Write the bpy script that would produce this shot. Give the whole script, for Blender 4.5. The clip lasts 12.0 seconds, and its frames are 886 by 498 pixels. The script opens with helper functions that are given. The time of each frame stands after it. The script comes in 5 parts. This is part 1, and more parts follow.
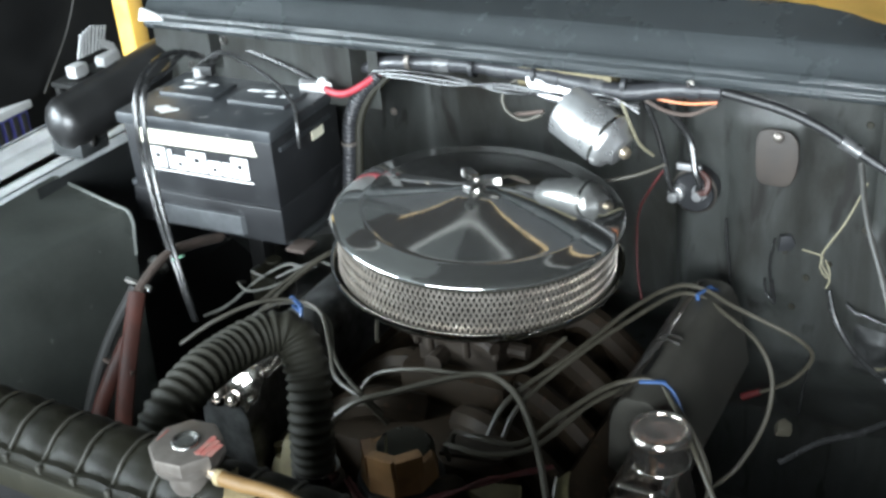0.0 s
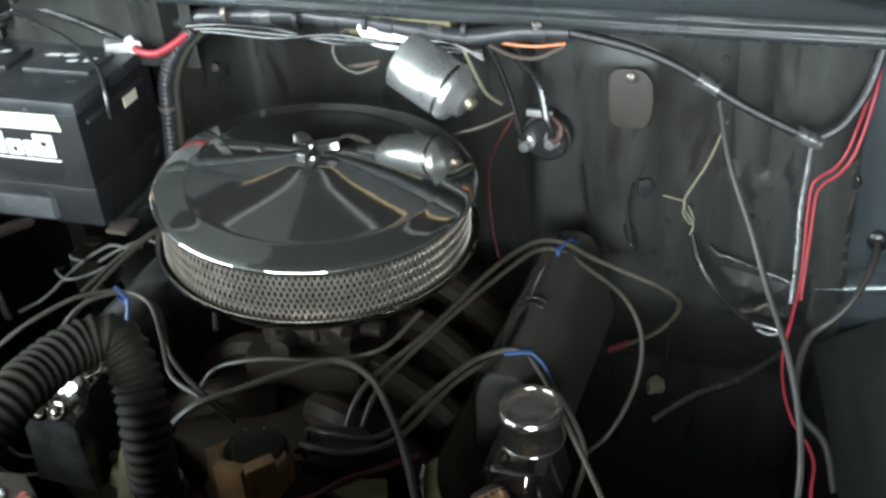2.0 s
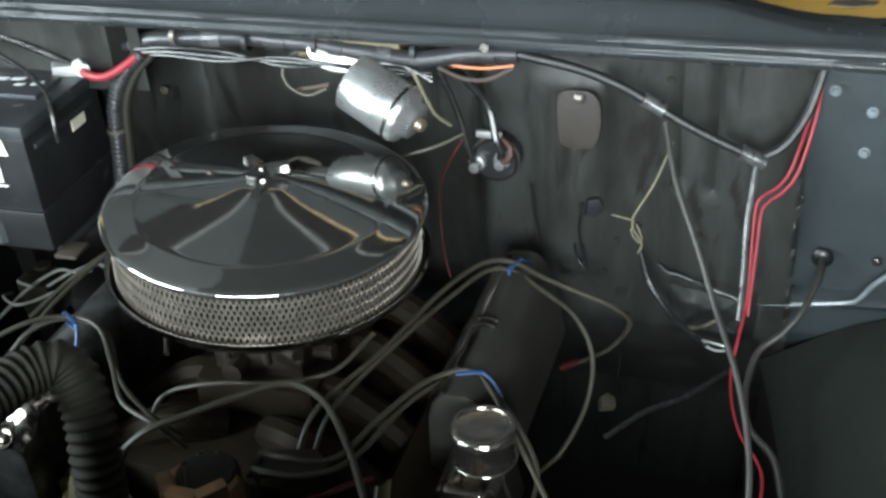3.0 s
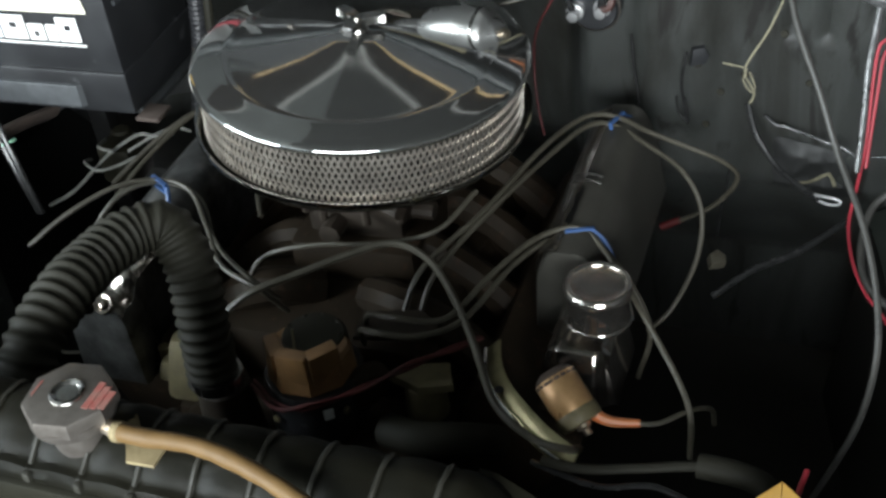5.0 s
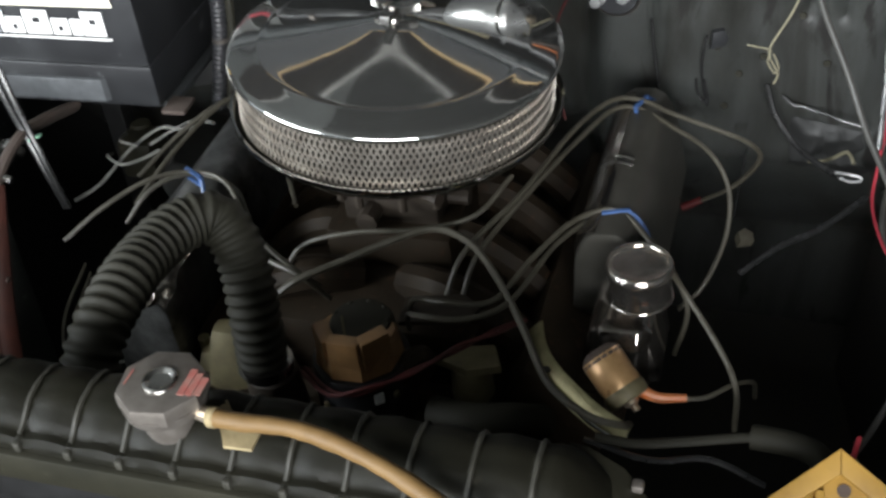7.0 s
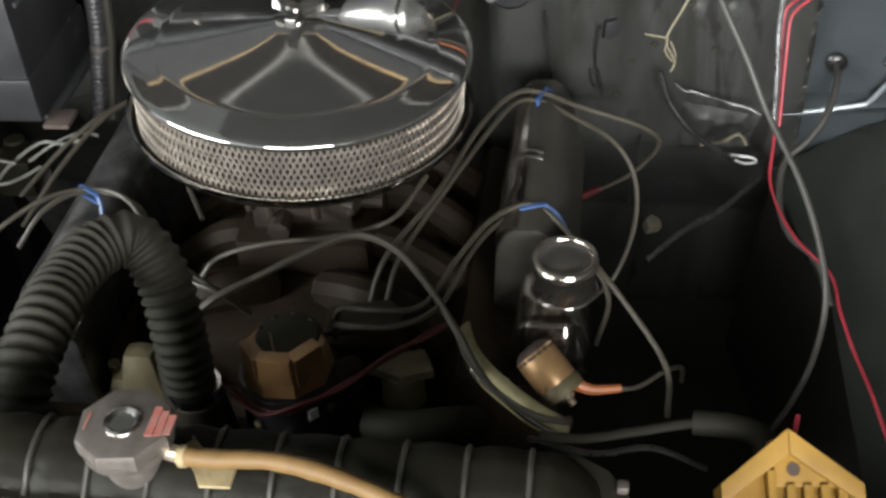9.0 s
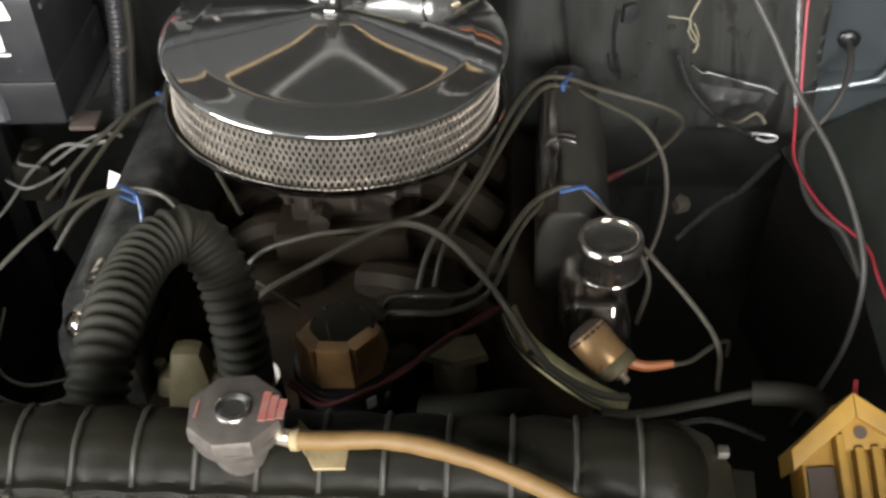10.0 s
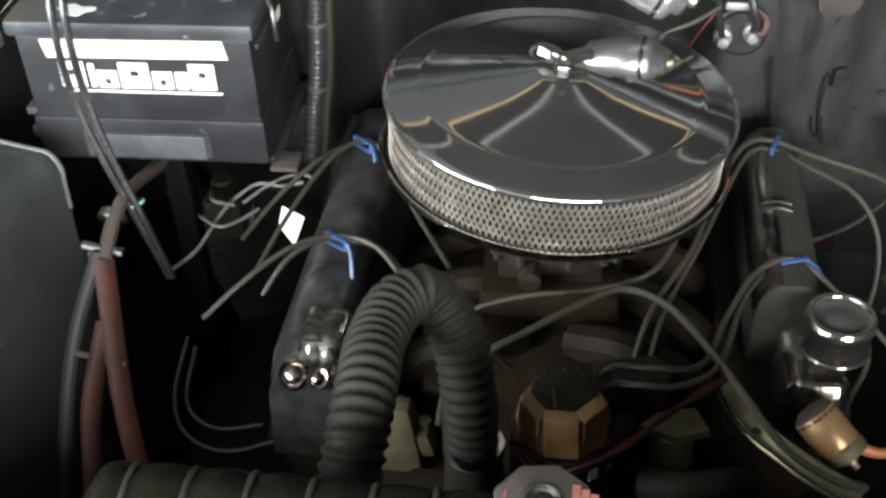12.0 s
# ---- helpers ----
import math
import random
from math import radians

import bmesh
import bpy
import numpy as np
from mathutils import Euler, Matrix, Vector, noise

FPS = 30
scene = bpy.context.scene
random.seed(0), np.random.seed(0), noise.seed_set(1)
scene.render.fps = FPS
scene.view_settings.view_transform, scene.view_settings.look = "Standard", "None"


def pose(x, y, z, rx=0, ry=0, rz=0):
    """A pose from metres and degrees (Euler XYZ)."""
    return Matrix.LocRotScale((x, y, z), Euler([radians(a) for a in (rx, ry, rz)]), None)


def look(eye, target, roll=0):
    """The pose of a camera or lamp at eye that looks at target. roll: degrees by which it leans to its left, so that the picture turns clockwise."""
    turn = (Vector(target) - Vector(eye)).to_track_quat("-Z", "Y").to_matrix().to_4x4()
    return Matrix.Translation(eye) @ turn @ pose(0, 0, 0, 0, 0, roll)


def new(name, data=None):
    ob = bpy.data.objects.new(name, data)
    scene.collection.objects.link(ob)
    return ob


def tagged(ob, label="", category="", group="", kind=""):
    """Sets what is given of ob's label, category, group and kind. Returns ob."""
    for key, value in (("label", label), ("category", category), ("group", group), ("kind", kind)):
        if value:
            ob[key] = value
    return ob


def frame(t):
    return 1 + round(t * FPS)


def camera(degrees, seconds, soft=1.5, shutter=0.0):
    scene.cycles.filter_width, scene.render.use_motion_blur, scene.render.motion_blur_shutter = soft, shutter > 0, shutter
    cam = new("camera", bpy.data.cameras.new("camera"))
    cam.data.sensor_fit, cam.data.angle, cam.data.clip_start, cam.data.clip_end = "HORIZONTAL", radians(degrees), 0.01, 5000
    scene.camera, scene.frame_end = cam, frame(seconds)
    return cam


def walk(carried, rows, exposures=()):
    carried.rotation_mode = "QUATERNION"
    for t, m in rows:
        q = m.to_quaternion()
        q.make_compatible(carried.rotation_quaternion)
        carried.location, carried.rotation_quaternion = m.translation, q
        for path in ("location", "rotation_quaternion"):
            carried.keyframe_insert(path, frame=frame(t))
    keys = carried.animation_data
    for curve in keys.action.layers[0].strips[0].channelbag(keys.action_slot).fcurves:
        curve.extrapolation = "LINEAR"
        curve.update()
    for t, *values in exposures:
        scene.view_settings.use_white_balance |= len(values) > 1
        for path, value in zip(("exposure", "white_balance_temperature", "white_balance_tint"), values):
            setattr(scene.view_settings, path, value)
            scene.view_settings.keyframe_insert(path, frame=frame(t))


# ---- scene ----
cam = camera(41.77, 12.0, 2.9)
ROWS = [
    (0.0, 0.6054, -1.0989, 1.6843, 61.29, 4.27, 28.61),
    (0.5, 0.5410, -1.0643, 1.6690, 59.41, 2.23, 26.81),
    (1.0, 0.5055, -1.0268, 1.6618, 57.52, 2.75, 23.39),
    (1.5, 0.5162, -0.9875, 1.6765, 55.93, 3.61, 21.99),
    (2.0, 0.5523, -0.9777, 1.6699, 56.80, 4.21, 19.93),
    (2.5, 0.5705, -0.9772, 1.6754, 57.46, 3.60, 18.88),
    (3.0, 0.5578, -0.9782, 1.6764, 57.49, 3.54, 17.73),
    (3.2, 0.5418, -0.9891, 1.6623, 55.95, 3.12, 18.88),
    (4.8, 0.4701, -0.9633, 1.6494, 50.90, 4.75, 18.39),
    (5.0, 0.4742, -0.9745, 1.6350, 51.48, 5.24, 18.53),
    (5.5, 0.4619, -0.9880, 1.6381, 50.41, 5.00, 19.08),
    (6.0, 0.4404, -1.0021, 1.6404, 50.96, 4.63, 18.68),
    (6.5, 0.4281, -1.0158, 1.6439, 51.03, 5.48, 17.29),
    (8.3, 0.3255, -1.0147, 1.6571, 50.25, 2.35, 12.16),
    (8.5, 0.3449, -1.0216, 1.6546, 50.94, 3.93, 10.95),
    (9.0, 0.3059, -1.0079, 1.6543, 49.58, 2.48, 7.40),
    (9.5, 0.2620, -1.0240, 1.6577, 49.69, 1.49, 5.43),
    (10.0, 0.2099, -1.0332, 1.6497, 49.56, 2.53, 4.01),
    (10.5, 0.1606, -1.0368, 1.6387, 49.14, 2.56, 3.39),
    (11.0, 0.1102, -1.0413, 1.6517, 48.95, 1.66, 2.17),
    (11.5, 0.0638, -1.0333, 1.6615, 51.56, 2.22, 5.37),
    (12.0, 0.0397, -1.0011, 1.6679, 50.70, 1.79, 7.90),
]
EXPOSURES = [(0.0, 0.29, 6250, 6), (1.5, -0.1, 6350, 4), (3.0, -0.29, 6400, 3), (5.5, -0.27, 6550, 8), (6.5, -0.23, 6650, 10), (8.5, 0.05, 6980, 12), (10.5, 0.02, 7250, 14), (12.0, 0.17, 6800, 11)]
walk(cam, [(t, pose(x, y, z, rx, ry, rz)) for t, x, y, z, rx, ry, rz in ROWS], EXPOSURES)

# ---- light: an open garage, daylight from the door on one side, dim inside ----
world = bpy.data.worlds.new("garage_air")
scene.world = world
world.use_nodes = True
world.node_tree.nodes["Background"].inputs[0].default_value = (0.80, 0.90, 1.0, 1)
world.node_tree.nodes["Background"].inputs[1].default_value = 1.7


def area_lamp(name, eye, target, wide, high, power, colour):
    data = bpy.data.lights.new(name, "AREA")
    data.shape, data.size, data.size_y, data.energy, data.color = "RECTANGLE", wide, high, power, colour
    ob = new(name, data)
    ob.matrix_world = look(eye, target)
    return ob


area_lamp("door_daylight", (-3.2, -2.7, 2.15), (0.0, 0.0, 1.1), 3.1, 1.6, 480, (0.86, 0.94, 1.0))
area_lamp("front_daylight", (0.9, -4.2, 2.2), (0.2, 0.0, 0.9), 3.0, 1.5, 620, (0.90, 0.95, 1.0))


# ---- materials ----
def material(name, colour, rough=0.6, metal=0.0, second=None, scale=40.0, mix=0.5, bump=0.15, bump_scale=300.0, coat=0.0, rough_vary=0.15,
             speck=None, speck_scale=120.0, speck_size=0.62):
    """A surface with stains at one scale, grain at another, uneven gloss and fine relief."""
    m = bpy.data.materials.new(name)
    m.use_nodes = True
    nt = m.node_tree
    b = nt.nodes["Principled BSDF"]
    link = nt.links.new
    geo = nt.nodes.new("ShaderNodeNewGeometry")
    big = nt.nodes.new("ShaderNodeTexNoise")
    big.inputs["Scale"].default_value, big.inputs["Detail"].default_value, big.inputs["Roughness"].default_value = scale, 6, 0.65
    link(geo.outputs["Position"], big.inputs["Vector"])
    ramp = nt.nodes.new("ShaderNodeValToRGB")
    second = second or tuple(c * 0.6 for c in colour)
    ramp.color_ramp.elements[0].position, ramp.color_ramp.elements[1].position = 0.5 - 0.22 * mix - 0.05, 0.5 + 0.35 * mix
    ramp.color_ramp.elements[0].color, ramp.color_ramp.elements[1].color = (*second, 1), (*colour, 1)
    link(big.outputs["Fac"], ramp.inputs["Fac"])
    tint = ramp.outputs["Color"]
    if speck:
        fine = nt.nodes.new("ShaderNodeTexNoise")
        fine.inputs["Scale"].default_value, fine.inputs["Detail"].default_value = speck_scale, 4
        link(geo.outputs["Position"], fine.inputs["Vector"])
        cut = nt.nodes.new("ShaderNodeValToRGB")
        cut.color_ramp.elements[0].position, cut.color_ramp.elements[1].position = speck_size, speck_size + 0.06
        link(fine.outputs["Fac"], cut.inputs["Fac"])
        blend = nt.nodes.new("ShaderNodeMix")
        blend.data_type = "RGBA"
        link(cut.outputs["Color"], blend.inputs["Factor"])
        link(tint, blend.inputs["A"])
        blend.inputs["B"].default_value = (*speck, 1)
        tint = blend.outputs["Result"]
    link(tint, b.inputs["Base Color"])
    grain = nt.nodes.new("ShaderNodeTexNoise")
    grain.inputs["Scale"].default_value, grain.inputs["Detail"].default_value = bump_scale, 3
    link(geo.outputs["Position"], grain.inputs["Vector"])
    lift = nt.nodes.new("ShaderNodeBump")
    lift.inputs["Strength"].default_value, lift.inputs["Distance"].default_value = bump, 0.001
    link(grain.outputs["Fac"], lift.inputs["Height"])
    link(lift.outputs["Normal"], b.inputs["Normal"])
    gloss = nt.nodes.new("ShaderNodeMapRange")
    gloss.inputs["To Min"].default_value, gloss.inputs["To Max"].default_value = max(0.02, rough - rough_vary), min(1, rough + rough_vary)
    link(big.outputs["Fac"], gloss.inputs["Value"])
    link(gloss.outputs["Result"], b.inputs["Roughness"])
    b.inputs["Metallic"].default_value = metal
    b.inputs["Coat Weight"].default_value = coat
    return m


CHROME = material("chrome", (0.62, 0.62, 0.61), 0.09, 1.0, (0.52, 0.52, 0.50), 25, 0.8, 0.012, 60, rough_vary=0.04)
LID_CHROME = material("dust_filmed_chrome", (0.48, 0.48, 0.47), 0.06, 0.955, (0.41, 0.41, 0.39), 25, 0.8, 0.012, 60, rough_vary=0.03)
OLD_CHROME = material("old_chrome", (0.55, 0.54, 0.52), 0.2, 1.0, (0.30, 0.28, 0.26), 60, 0.8, 0.08, 200, rough_vary=0.1)
SCREEN = material("screen_metal", (0.45, 0.415, 0.365), 0.36, 0.85, (0.29, 0.26, 0.225), 50, 0.6, 0.1)
# grey-brown holds the shade deep in the pleats
SHADED_PAPER = material("shaded_filter_paper", (0.10, 0.09, 0.08), 0.9, 0.0, (0.05, 0.045, 0.04), 60)
BODY_BLACK = material("satin_black_paint", (0.030, 0.033, 0.034), 0.42, 0.0, (0.018, 0.019, 0.019), 9, 0.9, 0.12, 250, rough_vary=0.12,
                      speck=(0.075, 0.075, 0.072), speck_scale=90, speck_size=0.66)
FIREWALL = material("dusty_firewall_paint", (0.074, 0.079, 0.075), 0.38, 0.0, (0.021, 0.020, 0.0165), 11, 0.6, 0.3, 140, rough_vary=0.16,
                    speck=(0.024, 0.023, 0.021), speck_scale=26, speck_size=0.60)
PANEL_BLUE = material("blue_grey_paint", (0.075, 0.092, 0.102), 0.5, 0.0, (0.045, 0.055, 0.060), 10, 0.8, 0.2, 200, speck=(0.10, 0.10, 0.09), speck_scale=70, speck_size=0.70)
APRON = material("green_black_apron", (0.062, 0.070, 0.060), 0.7, 0.0, (0.036, 0.041, 0.035), 8, 0.9, 0.3, 150)
BLACK_PLASTIC = material("black_plastic", (0.020, 0.021, 0.0225), 0.38, 0.0, (0.010, 0.010, 0.011), 14, 0.9, 0.12, 300, speck=(0.050, 0.051, 0.053), speck_scale=40, speck_size=0.66)
RUBBER = material("black_rubber", (0.021, 0.020, 0.0145), 0.66, 0.0, (0.0145, 0.0135, 0.009), 30, 0.8, 0.2, 300)
WIRE_GREY = material("grey_wire_jacket", (0.056, 0.051, 0.037), 0.5, 0.0, (0.032, 0.028, 0.020), 60, 0.7, 0.1)
WIRE_BLACK = material("black_wire_jacket", (0.022, 0.022, 0.022), 0.24, 0.0, (0.012, 0.012, 0.012), 60, 0.7, 0.1)
HOSE_GREY = material("dark_grey_hose", (0.046, 0.044, 0.039), 0.5, 0.0, (0.028, 0.027, 0.025), 50, 0.7, 0.1)
TAPE = material("silver_black_tape", (0.15, 0.15, 0.15), 0.3, 0.35, (0.025, 0.025, 0.025), 60, 0.6, 0.6, 200)
DULL_TAPE = material("dull_black_tape", (0.016, 0.016, 0.017), 0.46, 0.0, (0.009, 0.009, 0.009), 90, 0.8, 0.7, 160, speck=(0.16, 0.16, 0.16), speck_scale=55, speck_size=0.68)
RED_WIRE = material("red_wire_jacket", (0.30, 0.026, 0.04), 0.45, 0.0, (0.25, 0.02, 0.03), 60)
ORANGE_WIRE = material("orange_wire_jacket", (0.40, 0.15, 0.065), 0.4, 0.0, (0.5, 0.14, 0.04), 60)
YELLOW_STRING = material("yellow_string", (0.17, 0.155, 0.10), 0.8, 0.0, (0.10, 0.09, 0.06), 200)
BLUE_TIE = material("blue_plastic", (0.045, 0.10, 0.25), 0.4, 0.0, (0.03, 0.065, 0.16), 80)
WHITE_PLASTIC = material("white_plastic", (0.75, 0.75, 0.74), 0.4, 0.0, (0.66, 0.66, 0.65), 60, 0.5, 0.05)
LABEL_WHITE = material("label_white", (0.80, 0.80, 0.78), 0.4, 0.0, (0.72, 0.72, 0.70), 50, 0.4, 0.03)
LABEL_CREAM = material("label_cream", (0.80, 0.78, 0.62), 0.4, 0.0, (0.74, 0.70, 0.55), 50, 0.4, 0.03)
TAN_CAP = material("tan_plastic", (0.25, 0.135, 0.052), 0.5, 0.0, (0.13, 0.068, 0.028), 40, 0.9, 0.15)
BRONZE = material("bronze_canister", (0.50, 0.31, 0.15), 0.32, 0.45, (0.30, 0.17, 0.075), 50, 0.8, 0.15)
TAN_HOSE = material("tan_hose", (0.125, 0.074, 0.026), 0.55, 0.0, (0.075, 0.042, 0.014), 40, 0.8, 0.15)
TANK = material("painted_brass_tank", (0.0155, 0.0142, 0.0085), 0.50, 0.0, (0.009, 0.0088, 0.0062), 18, 0.9, 0.3, 120, speck=(0.030, 0.028, 0.020), speck_scale=50, speck_size=0.66)
CAP_STEEL = material("cap_steel", (0.21, 0.190, 0.170), 0.38, 0.7, (0.12, 0.105, 0.092), 50, 0.8, 0.2)
CAP_RED = material("cap_red_print", (0.24, 0.06, 0.05), 0.5, 0.0, (0.22, 0.11, 0.09), 120)
CAST_IRON = material("oily_cast_iron", (0.028, 0.019, 0.011), 0.6, 0.1, (0.013, 0.009, 0.0055), 26, 0.9, 0.5, 120, speck=(0.036, 0.021, 0.012), speck_scale=60, speck_size=0.62)
ALLOY = material("dull_alloy", (0.17, 0.145, 0.075), 0.6, 0.2, (0.07, 0.057, 0.033), 45, 0.9, 0.9, 90)
CARB = material("stained_carburettor", (0.034, 0.025, 0.016), 0.6, 0.2, (0.016, 0.011, 0.008), 50, 0.8, 0.35, 150)
LOOM = material("glossy_black_loom", (0.032, 0.033, 0.035), 0.32, 0.0, (0.020, 0.020, 0.022), 60, 0.7, 0.05)
PANEL_EDGE = material("pale_panel_edge", (0.24, 0.27, 0.29), 0.32, 0.2, (0.12, 0.14, 0.15), 60, 0.8, 0.2)
SILVER_PAINT = material("silver_can", (0.60, 0.60, 0.60), 0.3, 0.85, (0.48, 0.48, 0.48), 30, 0.7, 0.06)
RUST = material("rust", (0.068, 0.046, 0.036), 0.8, 0.0, (0.040, 0.031, 0.026), 40, 0.9, 0.5, 150)
PLATE_RUST = material("stained_plate", (0.030, 0.0215, 0.0155), 0.65, 0.0, (0.016, 0.013, 0.011), 32, 0.8, 0.4, 120)
RED_OXIDE = material("red_oxide_paint", (0.10, 0.022, 0.012), 0.6, 0.0, (0.012, 0.009, 0.008), 13, 0.8, 0.4, 150)
YELLOW_PAINT = material("yellow_body_paint", (0.80, 0.50, 0.13), 0.35, 0.0, (0.66, 0.40, 0.07), 20, 0.7, 0.05, coat=0.3)
YELLOW_PLASTIC = material("yellow_plastic", (0.33, 0.185, 0.028), 0.55, 0.0, (0.20, 0.112, 0.024), 18, 0.9, 0.15)
BREATHER = material("breather_chrome", (0.60, 0.56, 0.52), 0.14, 0.97, (0.42, 0.38, 0.34), 50, 0.8, 0.05, 150, rough_vary=0.08)
DOORLIT_BOARDS = material("doorlit_roof_boards", (0.15, 0.16, 0.155), 0.9, 0.0, (0.12, 0.13, 0.125), 2)
BRASS = material("brass_terminal", (0.80, 0.70, 0.58), 0.3, 0.9, (0.5, 0.4, 0.26), 80, 0.7, 0.1)
LEAD = material("lead_terminal", (0.32, 0.32, 0.32), 0.5, 0.6, (0.35, 0.35, 0.35), 80, 0.8, 0.4)
DUSTY_CHROME = material("dusty_chrome", (0.085, 0.081, 0.070), 0.36, 0.55, (0.050, 0.047, 0.040), 16, 0.9, 0.03, 120, rough_vary=0.10)
DARK_RED = material("dark_red_wire", (0.075, 0.010, 0.010), 0.5, 0.0, (0.045, 0.008, 0.008), 60)
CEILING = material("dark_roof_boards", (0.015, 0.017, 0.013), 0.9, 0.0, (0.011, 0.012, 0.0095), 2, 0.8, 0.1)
DARK_BOARD = material("dark_brown_board", (0.036, 0.024, 0.017), 0.9, 0.0, (0.026, 0.018, 0.013), 4)
# tone picked for the grey areas mirrored in the lid
REFLECTION_PANE = material("grey_reflection_pane", (0.085, 0.088, 0.092), 0.5, 0.0, (0.06, 0.062, 0.066), 3, 0.8, 0.02)
COWL_BLACK = material("satin_cowl_paint", (0.064, 0.072, 0.075), 0.27, 0.0, (0.040, 0.045, 0.047), 6, 0.9, 0.1, 250, rough_vary=0.1)
# lighter copy of the apron paint, holding the light on the left fender
LIT_APRON = material("lit_apron", (0.098, 0.106, 0.098), 0.46, 0.0, (0.042, 0.046, 0.041), 6, 0.9, 0.25, 150, speck=(0.15, 0.155, 0.15), speck_scale=45, speck_size=0.70)
LID_PLASTIC = material("dusty_black_plastic", (0.052, 0.056, 0.060), 0.34, 0.0, (0.020, 0.022, 0.024), 18, 0.9, 0.15, 300, speck=(0.17, 0.17, 0.17), speck_scale=45, speck_size=0.66)
LEDGE = material("scuffed_ledge", (0.085, 0.09, 0.095), 0.5, 0.0, (0.022, 0.024, 0.026), 22, 0.8, 0.2)
CONCRETE = material("garage_concrete", (0.30, 0.29, 0.27), 0.8, 0.0, (0.20, 0.19, 0.18), 3, 0.8, 0.3, 60)
GREY_PAINT = material("grey_fender_paint", (0.82, 0.83, 0.83), 0.4, 0.0, (0.52, 0.53, 0.53), 14, 0.8, 0.1)
BLUE_PLASTIC = material("blue_bin_plastic", (0.10, 0.10, 0.34), 0.5, 0.0, (0.07, 0.07, 0.26), 20)
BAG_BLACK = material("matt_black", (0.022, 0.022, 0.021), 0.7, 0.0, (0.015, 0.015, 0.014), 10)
PALE_WIRE = material("pale_wire_jacket", (0.22, 0.22, 0.20), 0.4, 0.0, (0.12, 0.12, 0.11), 60, 0.7, 0.1)
SEALANT = material("dried_sealant", (0.24, 0.19, 0.10), 0.7, 0.0, (0.13, 0.10, 0.05), 80, 0.8, 0.3)
CRUMPLED = material("crumpled_chrome", (0.36, 0.33, 0.30), 0.2, 1.0, (0.22, 0.18, 0.15), 70, 0.8, 0.9, 55, rough_vary=0.1)
HINGE_BLACK = material("smooth_black_rubber", (0.011, 0.011, 0.011), 0.34, 0.0, (0.007, 0.007, 0.007), 14)
GRIMY_COVER = material("grimy_chrome", (0.15, 0.152, 0.15), 0.34, 0.75, (0.028, 0.027, 0.025), 24, 0.6, 0.5, 60, rough_vary=0.14)
OLIVE_PLATE = material("olive_plated_steel", (0.30, 0.27, 0.15), 0.34, 0.7, (0.15, 0.13, 0.07), 40, 0.8, 0.15)
LIT_TANK_EDGE = material("lit_tank_edge", (0.032, 0.030, 0.023), 0.5, 0.0, (0.014, 0.0135, 0.010), 60, 0.9, 0.2)
# tone picked for the yellow line mirrored in the lid
REFLECTION_YELLOW = material("reflection_yellow", (0.74, 0.50, 0.24), 0.45, 0.0, (0.60, 0.38, 0.16), 14, 0.8, 0.05)
TAR = material("crumpled_black_felt", (0.018, 0.019, 0.018), 0.5, 0.0, (0.011, 0.011, 0.011), 30, 0.8, 0.2, 120)
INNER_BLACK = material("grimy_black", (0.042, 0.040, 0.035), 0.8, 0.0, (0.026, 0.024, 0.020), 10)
for m, k in ((DARK_BOARD, 0.0), (TANK, 0.2), (RUBBER, 0.22), (TAN_HOSE, 0.3), (CAST_IRON, 0.2)):
    m.node_tree.nodes["Principled BSDF"].inputs["Specular IOR Level"].default_value = k


# grime runs down the firewall
tree = FIREWALL.node_tree
run = tree.nodes.new("ShaderNodeVectorMath")
run.operation = "MULTIPLY"
run.inputs[1].default_value = (1.0, 1.0, 0.32)
place = [n for n in tree.nodes if n.bl_idname == "ShaderNodeNewGeometry"][0]
tree.links.new(place.outputs["Position"], run.inputs[0])
for n in tree.nodes:
    if n.bl_idname == "ShaderNodeTexNoise" and n.inputs["Scale"].default_value < 35:
        n.inputs["Detail"].default_value = 9
        n.inputs["Distortion"].default_value = 0.6
        tree.links.new(run.outputs["Vector"], n.inputs["Vector"])


# ---- building blocks ----
def mesh_from(bm, name, mat, smooth=True, angle=35):
    bmesh.ops.recalc_face_normals(bm, faces=bm.faces)
    for f in bm.faces:
        f.smooth = smooth
    for e in bm.edges:
        if len(e.link_faces) == 2 and e.calc_face_angle(0) > radians(angle):
            e.smooth = False
    me = bpy.data.meshes.new(name)
    bm.to_mesh(me)
    bm.free()
    me.materials.append(mat)
    return me


def thing(name, label, category, at=(0, 0, 0), turn=(0, 0, 0), group="", kind=""):
    ob = new(name)
    ob.empty_display_size = 0.02
    ob.matrix_world = pose(*at, *turn)
    return tagged(ob, label, category, group, kind)


def part(name, bm, mat, parent, label="", angle=35):
    ob = new(name, mesh_from(bm, name, mat, True, angle))
    ob.parent = parent
    if label:
        tagged(ob, label)
    return ob


def solo(name, bm, mat, label, category, at=(0, 0, 0), turn=(0, 0, 0), group="", kind="", angle=35):
    ob = new(name, mesh_from(bm, name, mat, True, angle))
    ob.matrix_world = pose(*at, *turn)
    return tagged(ob, label, category, group, kind)


def box(bm, x0, y0, z0, x1, y1, z1, bevel=0.0, m=None, taper=(1, 1)):
    """A box between two corners; taper narrows its top."""
    cx, cy = (x0 + x1) / 2, (y0 + y1) / 2
    made = bmesh.ops.create_cube(bm, size=1)["verts"]
    for v in made:
        top = v.co.z > 0
        sx, sy = taper if top else (1, 1)
        v.co = Vector((cx + v.co.x * (x1 - x0) * sx, cy + v.co.y * (y1 - y0) * sy, z1 if top else z0))
    if bevel:
        edges = {e for v in made for e in v.link_edges}
